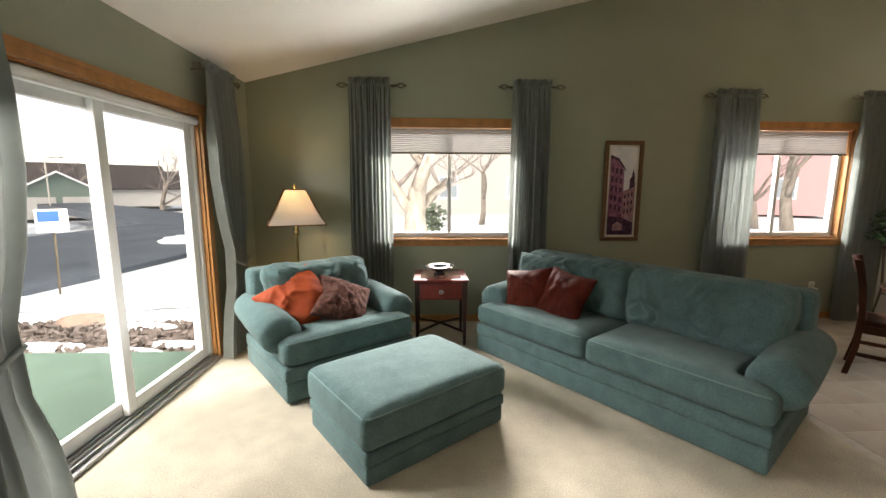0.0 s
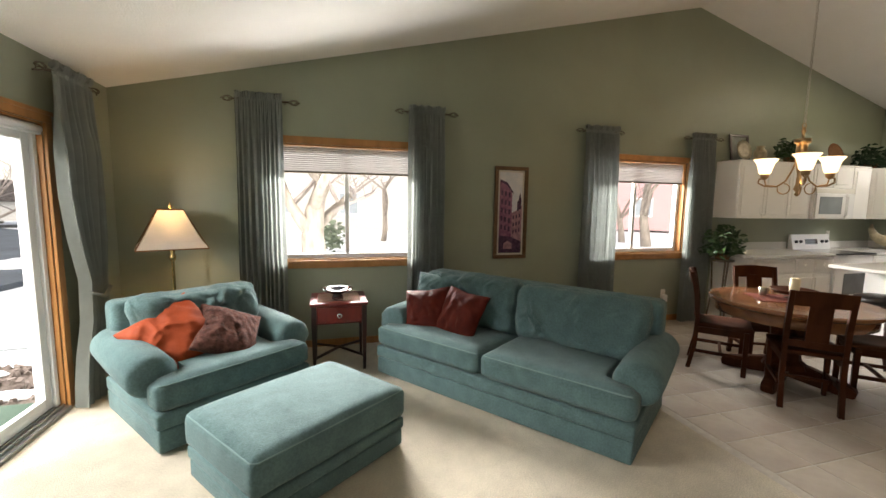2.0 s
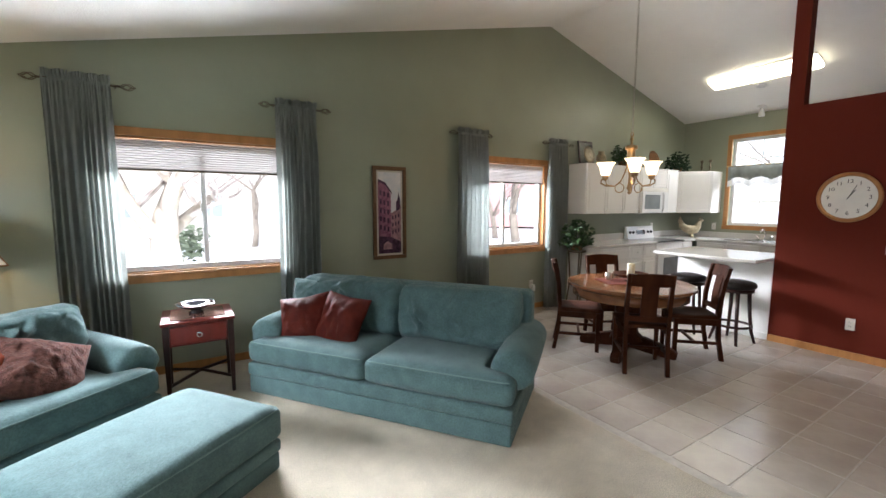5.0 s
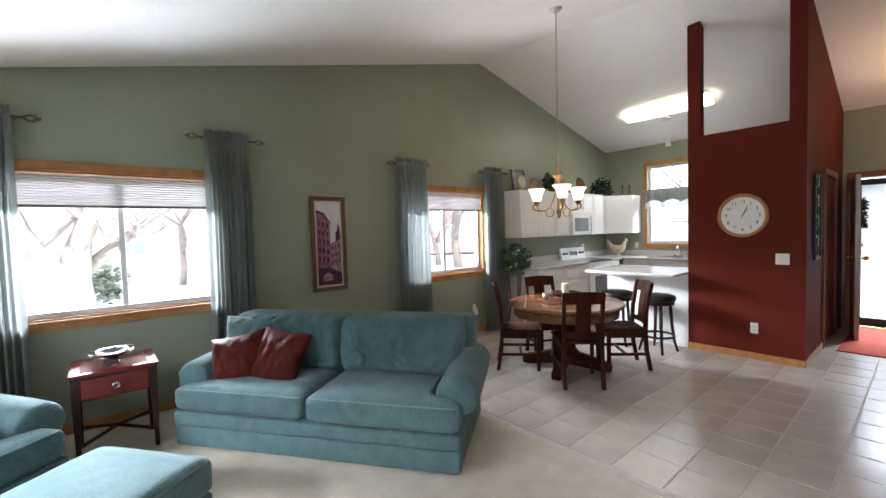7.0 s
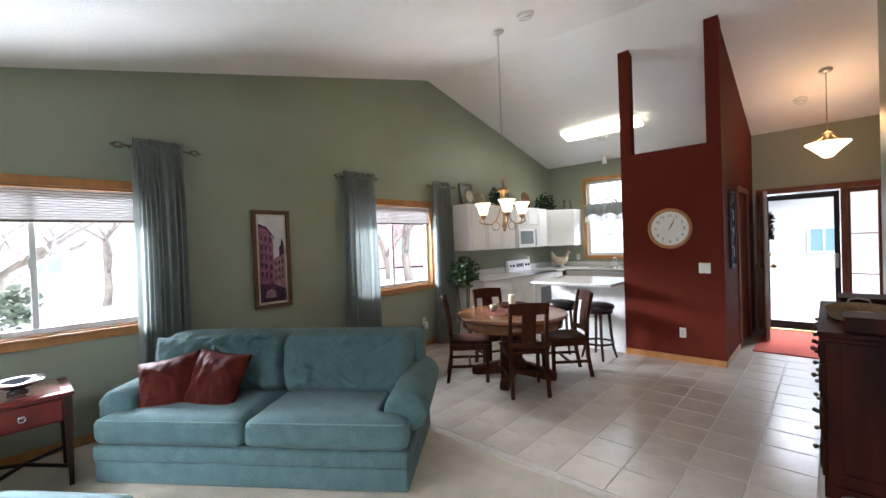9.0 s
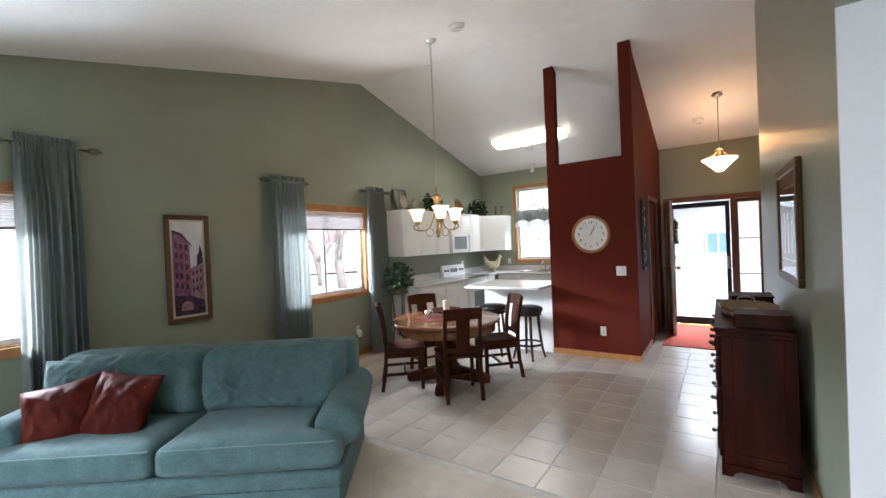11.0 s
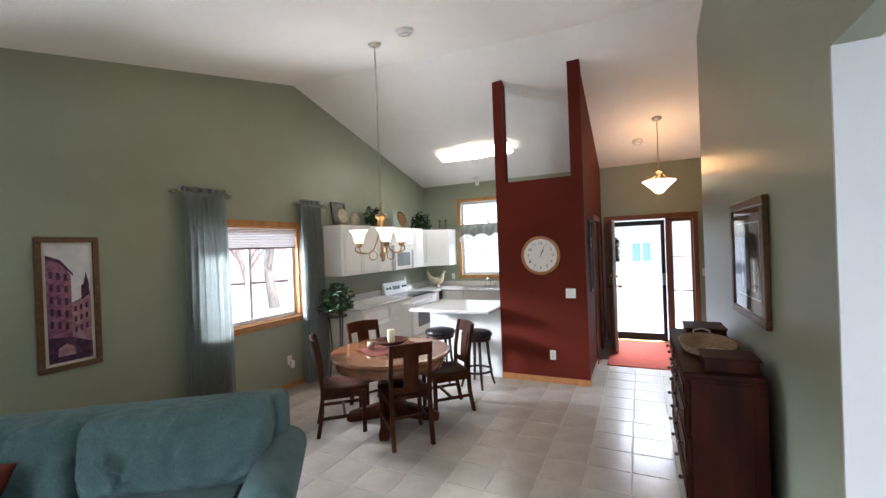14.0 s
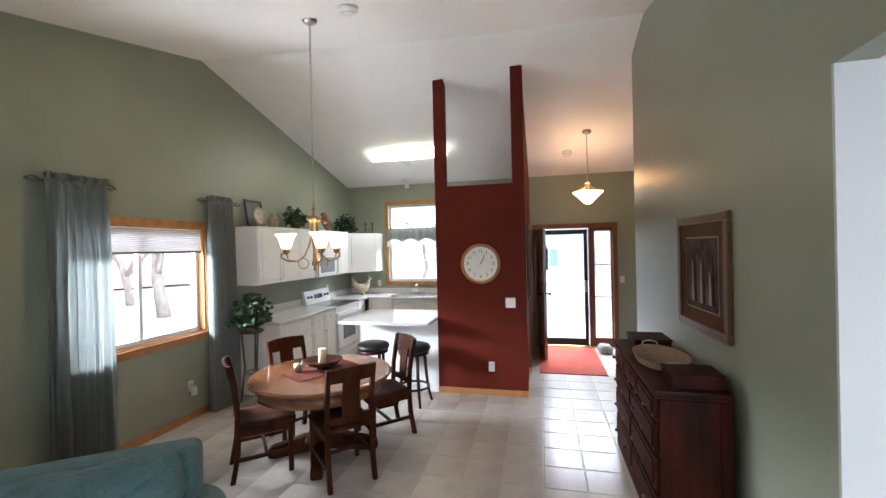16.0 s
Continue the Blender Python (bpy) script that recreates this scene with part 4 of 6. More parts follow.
def street_scene(p, x0, x1, z0, z1):
    i = 0.022
    x0, x1, z0, z1 = x0 + i, x1 - i, z0 + i, z1 - i
    w, h = x1 - x0, z1 - z0

    def P(*uv):
        return [(x0 + u * w, z0 + v * h) for u, v in uv]
    canvas = flat(p, "canvas", P((0, 0), (1, 0), (1, 1), (0, 1)), M_PSKY, -0.0165)
    flat(canvas, "painted_house", P((0.0, 0.12), (0.55, 0.16), (0.55, 0.74), (0.30, 0.86), (0.0, 0.90)), M_PVIO, -0.0185)
    flat(canvas, "painted_house", P((0.55, 0.16), (1.0, 0.14), (1.0, 0.60), (0.80, 0.54), (0.55, 0.50)), M_PPINK, -0.0185)
    flat(canvas, "painted_street", P((0, 0), (1, 0), (1, 0.14), (0.55, 0.2), (0, 0.22)), M_PDK, -0.0205)
    flat(canvas, "painted_roof", P((0.0, 0.885), (0.30, 0.845), (0.60, 0.73), (0.60, 0.755), (0.32, 0.875), (0.0, 0.915)), M_PDK, -0.0205)
    flat(canvas, "painted_tower", P((0.78, 0.52), (0.97, 0.56), (0.97, 0.66), (0.9, 0.76), (0.84, 0.66), (0.78, 0.64)), M_PDK, -0.0195)
    flat(canvas, "painted_arch", P((0.2, 0.05), (0.6, 0.05), (0.58, 0.12), (0.4, 0.155), (0.22, 0.12)), M_PPINK, -0.0215)
    for r in range(5):
        for c in range(3):
            u, v = 0.06 + c * 0.165, 0.30 + r * 0.105 - c * 0.012
            flat(canvas, "painted_window", P((u, v), (u + 0.08, v - 0.004), (u + 0.08, v + 0.055), (u, v + 0.06)), M_PDK, -0.0200)
    for r in range(3):
        for c in range(3):
            u, v = 0.60 + c * 0.13, 0.24 + r * 0.09 + c * 0.012
            flat(canvas, "painted_window", P((u, v), (u + 0.06, v + 0.004), (u + 0.06, v + 0.05), (u, v + 0.045)), M_PDK, -0.0200)


framed("picture", pose(3.61, 0, 0.88), 0.405, 1.035, 0.042, M_GOLD, "tall gilt-framed painting of a violet town street", M_CREAM, street_scene)


def sheet_of_glass(x0, x1, y, z0, z1):
    bm = bmesh.new()
    bm.faces.new([bm.verts.new(v) for v in ((x0, y, z0), (x1, y, z0), (x1, y, z1), (x0, y, z1))])
    return bm


def figures_scene(p, x0, x1, z0, z1):
    tan = mat("tan_mat", (0.20, 0.12, 0.075), 0.8, vary=0.05)
    flat(p, "mat_board", [(x0, z0), (x1, z0), (x1, z1), (x0, z1)], tan, -0.0165)
    a, b, c, d = x0 + 0.10, x1 - 0.10, z0 + 0.10, z1 - 0.10
    flat(p, "gold_edge", [(a - .01, c - .01), (b + .01, c - .01), (b + .01, d + .01), (a - .01, d + .01)], M_CREAM, -0.0182)
    cv = flat(p, "canvas", [(a, c), (b, c), (b, d), (a, d)], mat("print_dark", (0.05, 0.04, 0.04), 0.5, vary=0.4, scale=12, color2=(0.2, 0.16, 0.13)), -0.0200)
    rnd = random.Random(5)
    for k in range(9):
        x = a + 0.05 + (b - a - 0.14) * k / 8
        hh = rnd.uniform(0.12, 0.36)
        flat(cv, "painted_shape", [(x, c + 0.04), (x + 0.045, c + 0.04), (x + 0.03, c + hh), (x + 0.012, c + hh + 0.03)], M_PPINK if k % 3 == 0 else (M_PSKY if k % 3 == 1 else M_PDK), -0.0215)
    g = part("pane", sheet_of_glass(x0, x1, -0.025, z0, z1), M_PGLASS, p)
    g.visible_shadow = False


framed("picture", pose(5.91, SOUTH - 0.031, 1.17, 0, 0, 181.25), 0.83, 0.785, 0.055, M_GOLD, "wide gold-framed print behind glass above the dresser", M_CREAM, figures_scene)

# outlets and switches
def plate(name, m, kind, label):
    p = thing(name, m, label, "outlet" if kind == "outlet" else "light switch")
    w = 0.115 if kind == "double" else 0.07
    part("cover", bx(-w / 2, w / 2, -0.007, 0, -0.058, 0.058, 0.003), M_PLAST, p)
    if kind == "outlet":
        for z in (-0.02, 0.02):
            s = part("socket", bx(-0.016, 0.016, -0.010, -0.0072, z - 0.013, z + 0.013, 0.003), M_PLAST, p)
            part("slot", box(bx(-0.008, -0.005, -0.0112, -0.0102, z - 0.006, z + 0.006), 0.005, 0.008, -0.0112, -0.0102, z - 0.006, z + 0.006), M_INK, s)
    else:
        for x in ((-0.023, 0.023) if kind == "double" else (0,)):
            part("toggle", bx(x - 0.005, x + 0.005, -0.02, -0.0072, -0.006, 0.012, 0.002), M_PLAST, p)
    return p


plate("outlet", pose(6.03, 0, 0.36), "outlet", "ivory wall outlet with a plug-in freshener")
fz = part("air_freshener", bx(-0.028, 0.028, -0.055, -0.011, -0.075, 0.02, 0.012, 3), M_WHITE, None, "", True)
fz.matrix_world = pose(6.04, 0, 0.335)
tagged(fz, "white plug-in air freshener in the wall outlet", "air freshener")
plate("outlet", pose(7.29, -3.074, 0.345, 0, 0, -90), "outlet", "ivory outlet low on the red wall")
plate("light_switch", pose(7.29, -3.312, 1.108, 0, 0, -90), "double", "ivory double light switch on the red wall")
plate("light_switch", pose(FRONT, -5.0, 1.17, 0, 0, -90), "single", "ivory light switch beside the entry door")
plate("outlet", pose(8.95, 0, 1.12), "outlet", "ivory outlet above the kitchen counter")
plate("outlet", pose(FRONT, -0.62, 1.12, 0, 0, -90), "outlet", "ivory outlet above the kitchen counter")

# wall clock
ck = thing("wall_clock", pose(7.29, -2.968, 1.574, 0, 0, -90), "round oak-rimmed wall clock with a cream dial", "clock")
bm = lathe(bmesh.new(), [(0.205, 0.0), (0.235, 0.004), (0.24, 0.02), (0.228, 0.036), (0.21, 0.038), (0.203, 0.028), (0.203, 0.0)], 48)
bm.transform(pose(0, 0, 0, 90, 0, 0))
part("rim", bm, M_OAK, ck, "", True)
bm = lathe(bmesh.new(), [(0.0, 0.001), (0.203, 0.001), (0.203, 0.016), (0.0, 0.016)], 48)
bm.transform(pose(0, 0, 0, 90, 0, 0))
part("dial", bm, M_CLOCK, ck)
for k in range(1, 13):
    cu = bpy.data.curves.new("numeral", "FONT")
    cu.body, cu.size, cu.align_x, cu.align_y, cu.extrude = str(k), 0.052, "CENTER", "CENTER", 0.0008
    tmp = bpy.data.objects.new("numeral", cu)
    scene.collection.objects.link(tmp)
    bpy.context.view_layer.update()
    me = bpy.data.meshes.new_from_object(tmp.evaluated_get(bpy.context.evaluated_depsgraph_get()))
    bpy.data.objects.remove(tmp)
    me.materials.clear()
    me.materials.append(M_INK)
    a = radians(90 - 30 * k)
    ob = new("numeral", me)
    ob.parent = ck
    ob.matrix_local = pose(0.152 * math.cos(a), -0.0175, 0.152 * math.sin(a), 90, 0, 0)
for ln, ang, wd in ((0.085, 90 - 32, 0.007), (0.125, 90 - 24, 0.005)):
    a = radians(ang)
    hd = bx(-0.02, ln, -wd / 2, wd / 2, 0, 0.002)
    hd.transform(pose(0, -0.021, 0, 90, 0, 0) @ pose(0, 0, 0, 0, 0, ang))
    part("hand", hd, M_INK, ck)

# ---- dining ----
tb = thing("dining_table", pose(5.66, -1.78, 0), "round brown oak pedestal dining table", "table")
part("tabletop", lathe(bmesh.new(), [(0.55, 0.668), (0.585, 0.672), (0.602, 0.684), (0.604, 0.696), (0.596, 0.708), (0.58, 0.712)], 72), M_TABLE, tb, "", False)
part("apron", lathe(bmesh.new(), [(0.535, 0.575), (0.545, 0.58), (0.545, 0.667), (0.5, 0.667), (0.5, 0.58)], 64), M_TABLE, tb, "", True)
part("pedestal", lathe(bmesh.new(), [(0.17, 0.13), (0.15, 0.17), (0.11, 0.2), (0.1, 0.3), (0.125, 0.42), (0.13, 0.52), (0.2, 0.574)], 12), M_WALNUT, tb)
for k in range(4):
    ft = bmesh.new()
    prism(ft, [(0.0, 0.05), (0.40, 0.0), (0.46, 0.0), (0.47, 0.06), (0.44, 0.09), (0.16, 0.17), (0.0, 0.17)], -0.045, 0.045)
    bmesh.ops.bevel(ft, geom=ft.edges[:], offset=0.008, segments=2, affect="EDGES")
    ft.transform(pose(0, 0, 0, 0, 0, 90 * k + 22))
    part("foot", ft, M_WALNUT, tb)


def dining_chair(m):
    c = thing("dining_chair", m, "dark oak dining chair with a broad central splat at the table", "chair", "chairs round the table")
    w, d = 0.188, 0.20
    sb = pillow(0.42, 0.43, 0.04, 0.018, 8, 0.0)
    for v in sb.verts:
        if v.co.z > 0:
            v.co.z -= 0.012 * math.cos(min(1, v.co.length / 0.2) * math.pi / 2)
        v.co.x *= 1 + v.co.y * 0.18
    sb.transform(Matrix.Translation((0, 0.01, 0.425)))
    part("seat", sb, M_WALNUT, c, "", True)
    part("apron", box(box(bx(-w + 0.02, w - 0.02, d - 0.03, d - 0.01, 0.345, 0.405, 0.003), -w, -w + 0.018, -d + 0.02, d - 0.02, 0.345, 0.405), w - 0.018, w, -d + 0.02, d - 0.02, 0.345, 0.405), M_WALNUT, c)
    for s in (-1, 1):
        lg = bmesh.new()
        box(lg, s * w - 0.019, s * w + 0.019, d - 0.04, d - 0.002, 0, 0.405, 0.004)
        for v in lg.verts:
            if v.co.z < 0.05:
                v.co.x = s * w + (v.co.x - s * w) * 0.75
        part("leg", lg, M_WALNUT, c)
        bl = bmesh.new()
        pts = [(-0.245, 0.0), (-0.205, 0.22), (-0.195, 0.42), (-0.205, 0.62), (-0.232, 0.78), (-0.262, 0.905)]
        poly = [(y - 0.018, z) for y, z in pts] + [(y + 0.018, z) for y, z in pts[::-1]]
        prism(bl, poly, s * w * 0.93 - 0.017, s * w * 0.93 + 0.017, "x")
        part("leg", bl, M_WALNUT, c)
        part("stretcher", bx(s * w - 0.01, s * w + 0.01, -0.2, d - 0.03, 0.16, 0.19, 0.003), M_WALNUT, c)
    part("stretcher", bx(-w + 0.01, w - 0.01, -0.012, 0.012, 0.163, 0.187, 0.003), M_WALNUT, c)
    for z0, z1, y in ((0.795, 0.905, -0.246), (0.475, 0.525, -0.200)):
        r = bmesh.new()
        n = 8
        lo = []
        for i in range(n + 1):
            u = i / n
            x = (-w * 0.93 + 0.012) + (2 * w * 0.93 - 0.024) * u
            yy = y - 0.018 * math.sin(math.pi * u)
            q = z1 + (0.008 * math.sin(math.pi * u) if z1 > 0.9 else 0)
            tilt = -0.028 * (1 if z1 > 0.9 else 0)
            lo.append([r.verts.new(p) for p in ((x, yy + 0.011, z0), (x, yy - 0.011, z0), (x, yy - 0.011 + tilt, q), (x, yy + 0.011 + tilt, q))])
        for a, b in zip(lo, lo[1:]):
            for k in range(4):
                r.faces.new((a[k], a[(k + 1) % 4], b[(k + 1) % 4], b[k]))
        r.faces.new(lo[0])
        r.faces.new(lo[-1][::-1])
        part("back_rail", r, M_WALNUT, c)
    sp = bmesh.new()
    prism(sp, [(-0.222, 0.50), (-0.236, 0.66), (-0.266, 0.82), (-0.252, 0.82), (-0.222, 0.66), (-0.208, 0.50)], -0.068, 0.068, "x")
    part("splat", sp, M_WALNUT, c)
    return c


first = dining_chair(pose(5.40, -2.09, 0, 0, 0, -44))
copy_thing(first, pose(5.36, -1.41, 0, 0, 0, -138))
copy_thing(first, pose(6.11, -2.16, 0, 0, 0, 46))
copy_thing(first, pose(5.98 - 0.2 * 0.45, -1.23 - 0.2 * 0.9, 0, 0, 0, 153))

# table centre: runner, dark tray bowl, candle, cup
rn = bmesh.new()
box(rn, -0.28, 0.28, -0.17, 0.17, 0, 0.004, 0.0015)
for k in range(30):
    y = -0.165 + 0.33 * k / 29
    for s in (-1, 1):
        box(rn, s * 0.28, s * 0.31, y - 0.003, y + 0.003, 0, 0.003)
ob = part("table_runner", rn, mat("rust_weave", (0.17, 0.05, 0.035), 0.9, vary=0.3, scale=40, bump=0.5, bscale=200))
ob.matrix_world = pose(5.70, -1.76, 0.713, 0, 0, -30)
tagged(ob, "rust red woven runner on the dining table", "runner")
by = thing("tray", pose(5.74, -1.74, 0.718), "dark wooden footed tray bowl on the dining table", "tray")
part("dish", lathe(bmesh.new(), [(0.07, 0), (0.03, 0.012), (0.03, 0.03), (0.13, 0.04), (0.175, 0.075), (0.165, 0.078), (0.12, 0.052), (0.0, 0.05)], 32), M_WALNUT, by, "", True)
cn = thing("candle", pose(5.74, -1.74, 0.769), "ivory pillar candle in the tray", "candle")
part("wax", lathe(bmesh.new(), [(0.036, 0), (0.037, 0.01), (0.037, 0.12), (0.03, 0.125), (0.0, 0.118)], 20), M_WAX, cn, "", True)
part("wick", tube(bmesh.new(), [(0, 0, 0.116), (0.002, 0, 0.135)], 0.0015, 5), M_INK, cn)
cu = part("cup", lathe(bmesh.new(), [(0.025, 0), (0.03, 0.005), (0.034, 0.07), (0.031, 0.07), (0.027, 0.012), (0.0, 0.01)], 16), M_NICKEL, None, "", True)
cu.matrix_world = pose(5.60, -1.58, 0.718)
tagged(cu, "small metal cup on the dining table", "cup")

# chandelier
CX, CY = 5.6, -1.77
ctop = ceil_z(CX, CY)
ch = thing("chandelier", pose(CX, CY, 0), "brushed bronze three-arm chandelier with lit frosted bell shades", "chandelier")
part("canopy", lathe(bmesh.new(), [(0.065, ctop + 0.02), (0.065, ctop - 0.008), (0.05, ctop - 0.025), (0.012, ctop - 0.035)], 20), M_NICKEL, ch, "", True)
cb = bmesh.new()
z = 2.16
k = 0
tube(cb, [(0.006, 0, 2.19), (0.006, 0, ctop - 0.03)], 0.0022, 5)
while z < ctop - 0.05:
    pts = [(0.009 * math.cos(a), 0, z + 0.02 + 0.02 * math.sin(a)) for a in [i * math.tau / 8 for i in range(8)]]
    if k % 2:
        pts = [(y, x, zz) for x, y, zz in pts]
    tube(cb, pts, 0.0024, 4, True)
    z += 0.033
    k += 1
part("chain", cb, M_NICKEL, ch)
M_BRNZ = mat("warm_bronze", (0.45, 0.30, 0.16), 0.3, 0.9, vary=0.15)
part("loop", tube(bmesh.new(), [(0.022 * math.cos(k * math.tau / 16), 0, 2.175 + 0.022 * math.sin(k * math.tau / 16)) for k in range(16)], 0.004, 6, True), M_BRNZ, ch)
part("stem", lathe(bmesh.new(), [(0.004, 1.60), (0.02, 1.615), (0.012, 1.635), (0.03, 1.66), (0.018, 1.70), (0.014, 1.78), (0.03, 1.86), (0.04, 1.97), (0.036, 2.03), (0.058, 2.04), (0.058, 2.07), (0.012, 2.08), (0.012, 2.12), (0.02, 2.13), (0.004, 2.17)], 18), M_BRNZ, ch, "", True)
for deg in (102, -18, 222):
    a = radians(deg)
    ca, sa = math.cos(a), math.sin(a)
    arm = bmesh.new()
    prof = [(0.02, 1.93), (0.05, 1.82), (0.09, 1.73), (0.15, 1.685), (0.24, 1.69), (0.295, 1.72), (0.29, 1.755), (0.25, 1.757)]
    pts = []
    for i in range(len(prof) - 1):
        for s in range(3):
            u = s / 3
            pts.append((prof[i][0] * (1 - u) + prof[i + 1][0] * u, prof[i][1] * (1 - u) + prof[i + 1][1] * u))
    tube(arm, [(r * ca, r * sa, zz) for r, zz in pts], 0.007, 7)
    tube(arm, [(0.15 * ca, 0.15 * sa, 1.685), (0.235 * ca, 0.235 * sa, 1.70), (0.25 * ca, 0.25 * sa, 1.765)], 0.006, 6)
    tube(arm, [((0.10 + 0.045 * math.cos(q)) * ca, (0.10 + 0.045 * math.cos(q)) * sa, 1.665 + 0.045 * math.sin(q)) for q in [1.6 + i * 0.5 for i in range(11)]], 0.005, 6)
    am = part("arm", arm, M_BRNZ, ch, "", True)
    part("cup", lathe(bmesh.new(), [(0.008, 1.745), (0.03, 1.765), (0.034, 1.79), (0.03, 1.80)], 14, 0.25 * ca, 0.25 * sa), M_BRNZ, am, "", True)
    part("shade", lathe(bmesh.new(), [(0.028, 1.79), (0.045, 1.81), (0.054, 1.85), (0.066, 1.89), (0.092, 1.925), (0.089, 1.926), (0.062, 1.891), (0.05, 1.85), (0.03, 1.80)], 20, 0.25 * ca, 0.25 * sa), M_GLOWSHADE, am, "lit frosted glass bell shade", True)
lamp("chandelier_bulbs", CX, CY, 1.99, P_CHAND, WARM, 0.18)

# ---- dresser with trays ----
ds = thing("dresser", pose(5.64, -4.495, 0), "tall dark mahogany dresser with three rows of drawers", "dresser")
dw, dd, dh = 0.68, 0.195, 0.93
part("carcass", bx(-dw + 0.02, dw - 0.02, -dd, dd - 0.02, 0.06, dh - 0.03, 0.004), M_DRESS, ds)
part("top", bx(-dw, dw, -dd - 0.0, dd + 0.015, dh - 0.03, dh, 0.008, 3), M_DRESS, ds)
part("top_moulding", bx(-dw + 0.008, dw - 0.008, -dd, dd + 0.004, dh - 0.05, dh - 0.031, 0.004), M_DRESS, ds)
part("plinth", prism(bmesh.new(), [(-dd, 0), (-dd + 0.06, 0), (-dd + 0.075, 0.025), (-dd + 0.10, 0.04), (dd - 0.10, 0.04), (dd - 0.075, 0.025), (dd - 0.06, 0), (dd - 0.005, 0), (dd - 0.005, 0.075), (-dd, 0.075)], -dw + 0.005, dw - 0.005, "x"), M_DRESS, ds)
for y0, y1, z0, z1 in ((-dd, -dd + 0.06, 0.08, dh - 0.055), (dd - 0.08, dd - 0.022, 0.08, dh - 0.055), (-dd + 0.061, dd - 0.081, dh - 0.13, dh - 0.055), (-dd + 0.061, dd - 0.081, 0.08, 0.15)):
    part("end_rail", bx(-dw + 0.009, -dw + 0.019, y0, y1, z0, z1, 0.003), M_DRESS, ds)
rowsz = ((0.10, 0.30), (0.32, 0.52), (0.54, 0.72), (0.74, 0.865))
for r, (za, zb) in enumerate(rowsz):
    n = 3 if r == 3 else 2
    for i in range(n):
        xa = -dw + 0.04 + (2 * dw - 0.08) * i / n + 0.008
        xb = -dw + 0.04 + (2 * dw - 0.08) * (i + 1) / n - 0.008
        d = part("drawer", box(bx(xa, xb, dd - 0.021, dd + 0.004, za, zb, 0.005), xa + 0.03, xb - 0.03, dd + 0.002, dd + 0.012, za + 0.03, zb - 0.03, 0.004), M_DRESS, ds)
        for kx in ((xa * 0.75 + xb * 0.25, xa * 0.25 + xb * 0.75)):
            kb = bmesh.new()
            tube(kb, [(kx, dd + 0.01, (za + zb) / 2), (kx, dd + 0.03, (za + zb) / 2)], 0.006, 8)
            bmesh.ops.create_uvsphere(kb, u_segments=10, v_segments=8, radius=0.014, matrix=Matrix.Translation((kx, dd + 0.034, (za + zb) / 2)))
            part("knob", kb, M_BRONZE, d, "dark bronze knob", True)


def box_on_top(x, y, w, d, h, rz, label):
    b = thing("wooden_box", pose(x, y, dh, 0, 0, rz), label, "box")
    part("body", bx(-w / 2, w / 2, -d / 2, d / 2, 0, h - 0.012, 0.003), M_DRESS, b)
    part("lid", bx(-w / 2 - 0.008, w / 2 + 0.008, -d / 2 - 0.008, d / 2 + 0.008, h - 0.012, h, 0.004), M_DRESS, b)
    return b


box_on_top(5.12, -4.535, 0.22, 0.27, 0.085, 0, "low dark wooden box on the dresser top")
box_on_top(6.12, -4.53, 0.30, 0.27, 0.075, 0, "low dark wooden box on the dresser top by the entry")
tr = thing("basket_tray", pose(5.60, -4.49, dh), "oval wicker tray with metal handles on the dresser", "tray")
bm = lathe(bmesh.new(), [(0.20, 0), (0.205, 0.008), (0.225, 0.05), (0.232, 0.055), (0.215, 0.052), (0.195, 0.014), (0.0, 0.012)], 40)
bm.transform(Matrix.Diagonal((1.3, 0.78, 1, 1)))
part("tray_body", bm, M_TRAY, tr, "", True)
for s in (-1, 1):
    hd = bmesh.new()
    tube(hd, [(s * 0.28, -0.06, 0.04), (s * 0.315, -0.05, 0.07), (s * 0.325, 0, 0.08), (s * 0.315, 0.05, 0.07), (s * 0.28, 0.06, 0.04)], 0.006, 7)
    part("handle", hd, M_NICKEL, tr, "", True)

# hall: mat, pendant, detectors, wrought iron panel, wreath
ob = part("door_mat", bx(8.25, 9.76, -4.52, -3.62, 0, 0.012, 0.004), M_MAT)
tagged(ob, "brick red door mat on the entry tiles", "mat")
bag = pillow(0.26, 0.2, 0.11, 0.045, 10, 0.03, 0.02, 0, 4, Matrix.Translation((9.52, -4.66, 0.062)))
ob = part("folded_cloth", bag, mat("pale_cloth", (0.5, 0.53, 0.55), 0.9, vary=0.3, scale=25), None, "", True)
tagged(ob, "crumpled pale cloth on the floor by the sidelight", "cloth")
PX, PY = 8.67, -4.35
pt = ceil_z(PX, PY)
pe = thing("pendant_lamp", pose(PX, PY, 0), "bronze pendant lamp with a lit alabaster glass bowl", "pendant lamp")
part("canopy", lathe(bmesh.new(), [(0.065, pt + 0.02), (0.065, pt - 0.01), (0.045, pt - 0.028), (0.01, pt - 0.035)], 20), M_NICKEL, pe, "", True)
part("stem", lathe(bmesh.new(), [(0.006, 2.66), (0.006, pt - 0.03)], 8), M_NICKEL, pe)
part("hub", lathe(bmesh.new(), [(0.012, 2.54), (0.03, 2.58), (0.02, 2.62), (0.05, 2.64), (0.05, 2.655), (0.012, 2.67)], 18), M_BRNZ, pe, "", True)
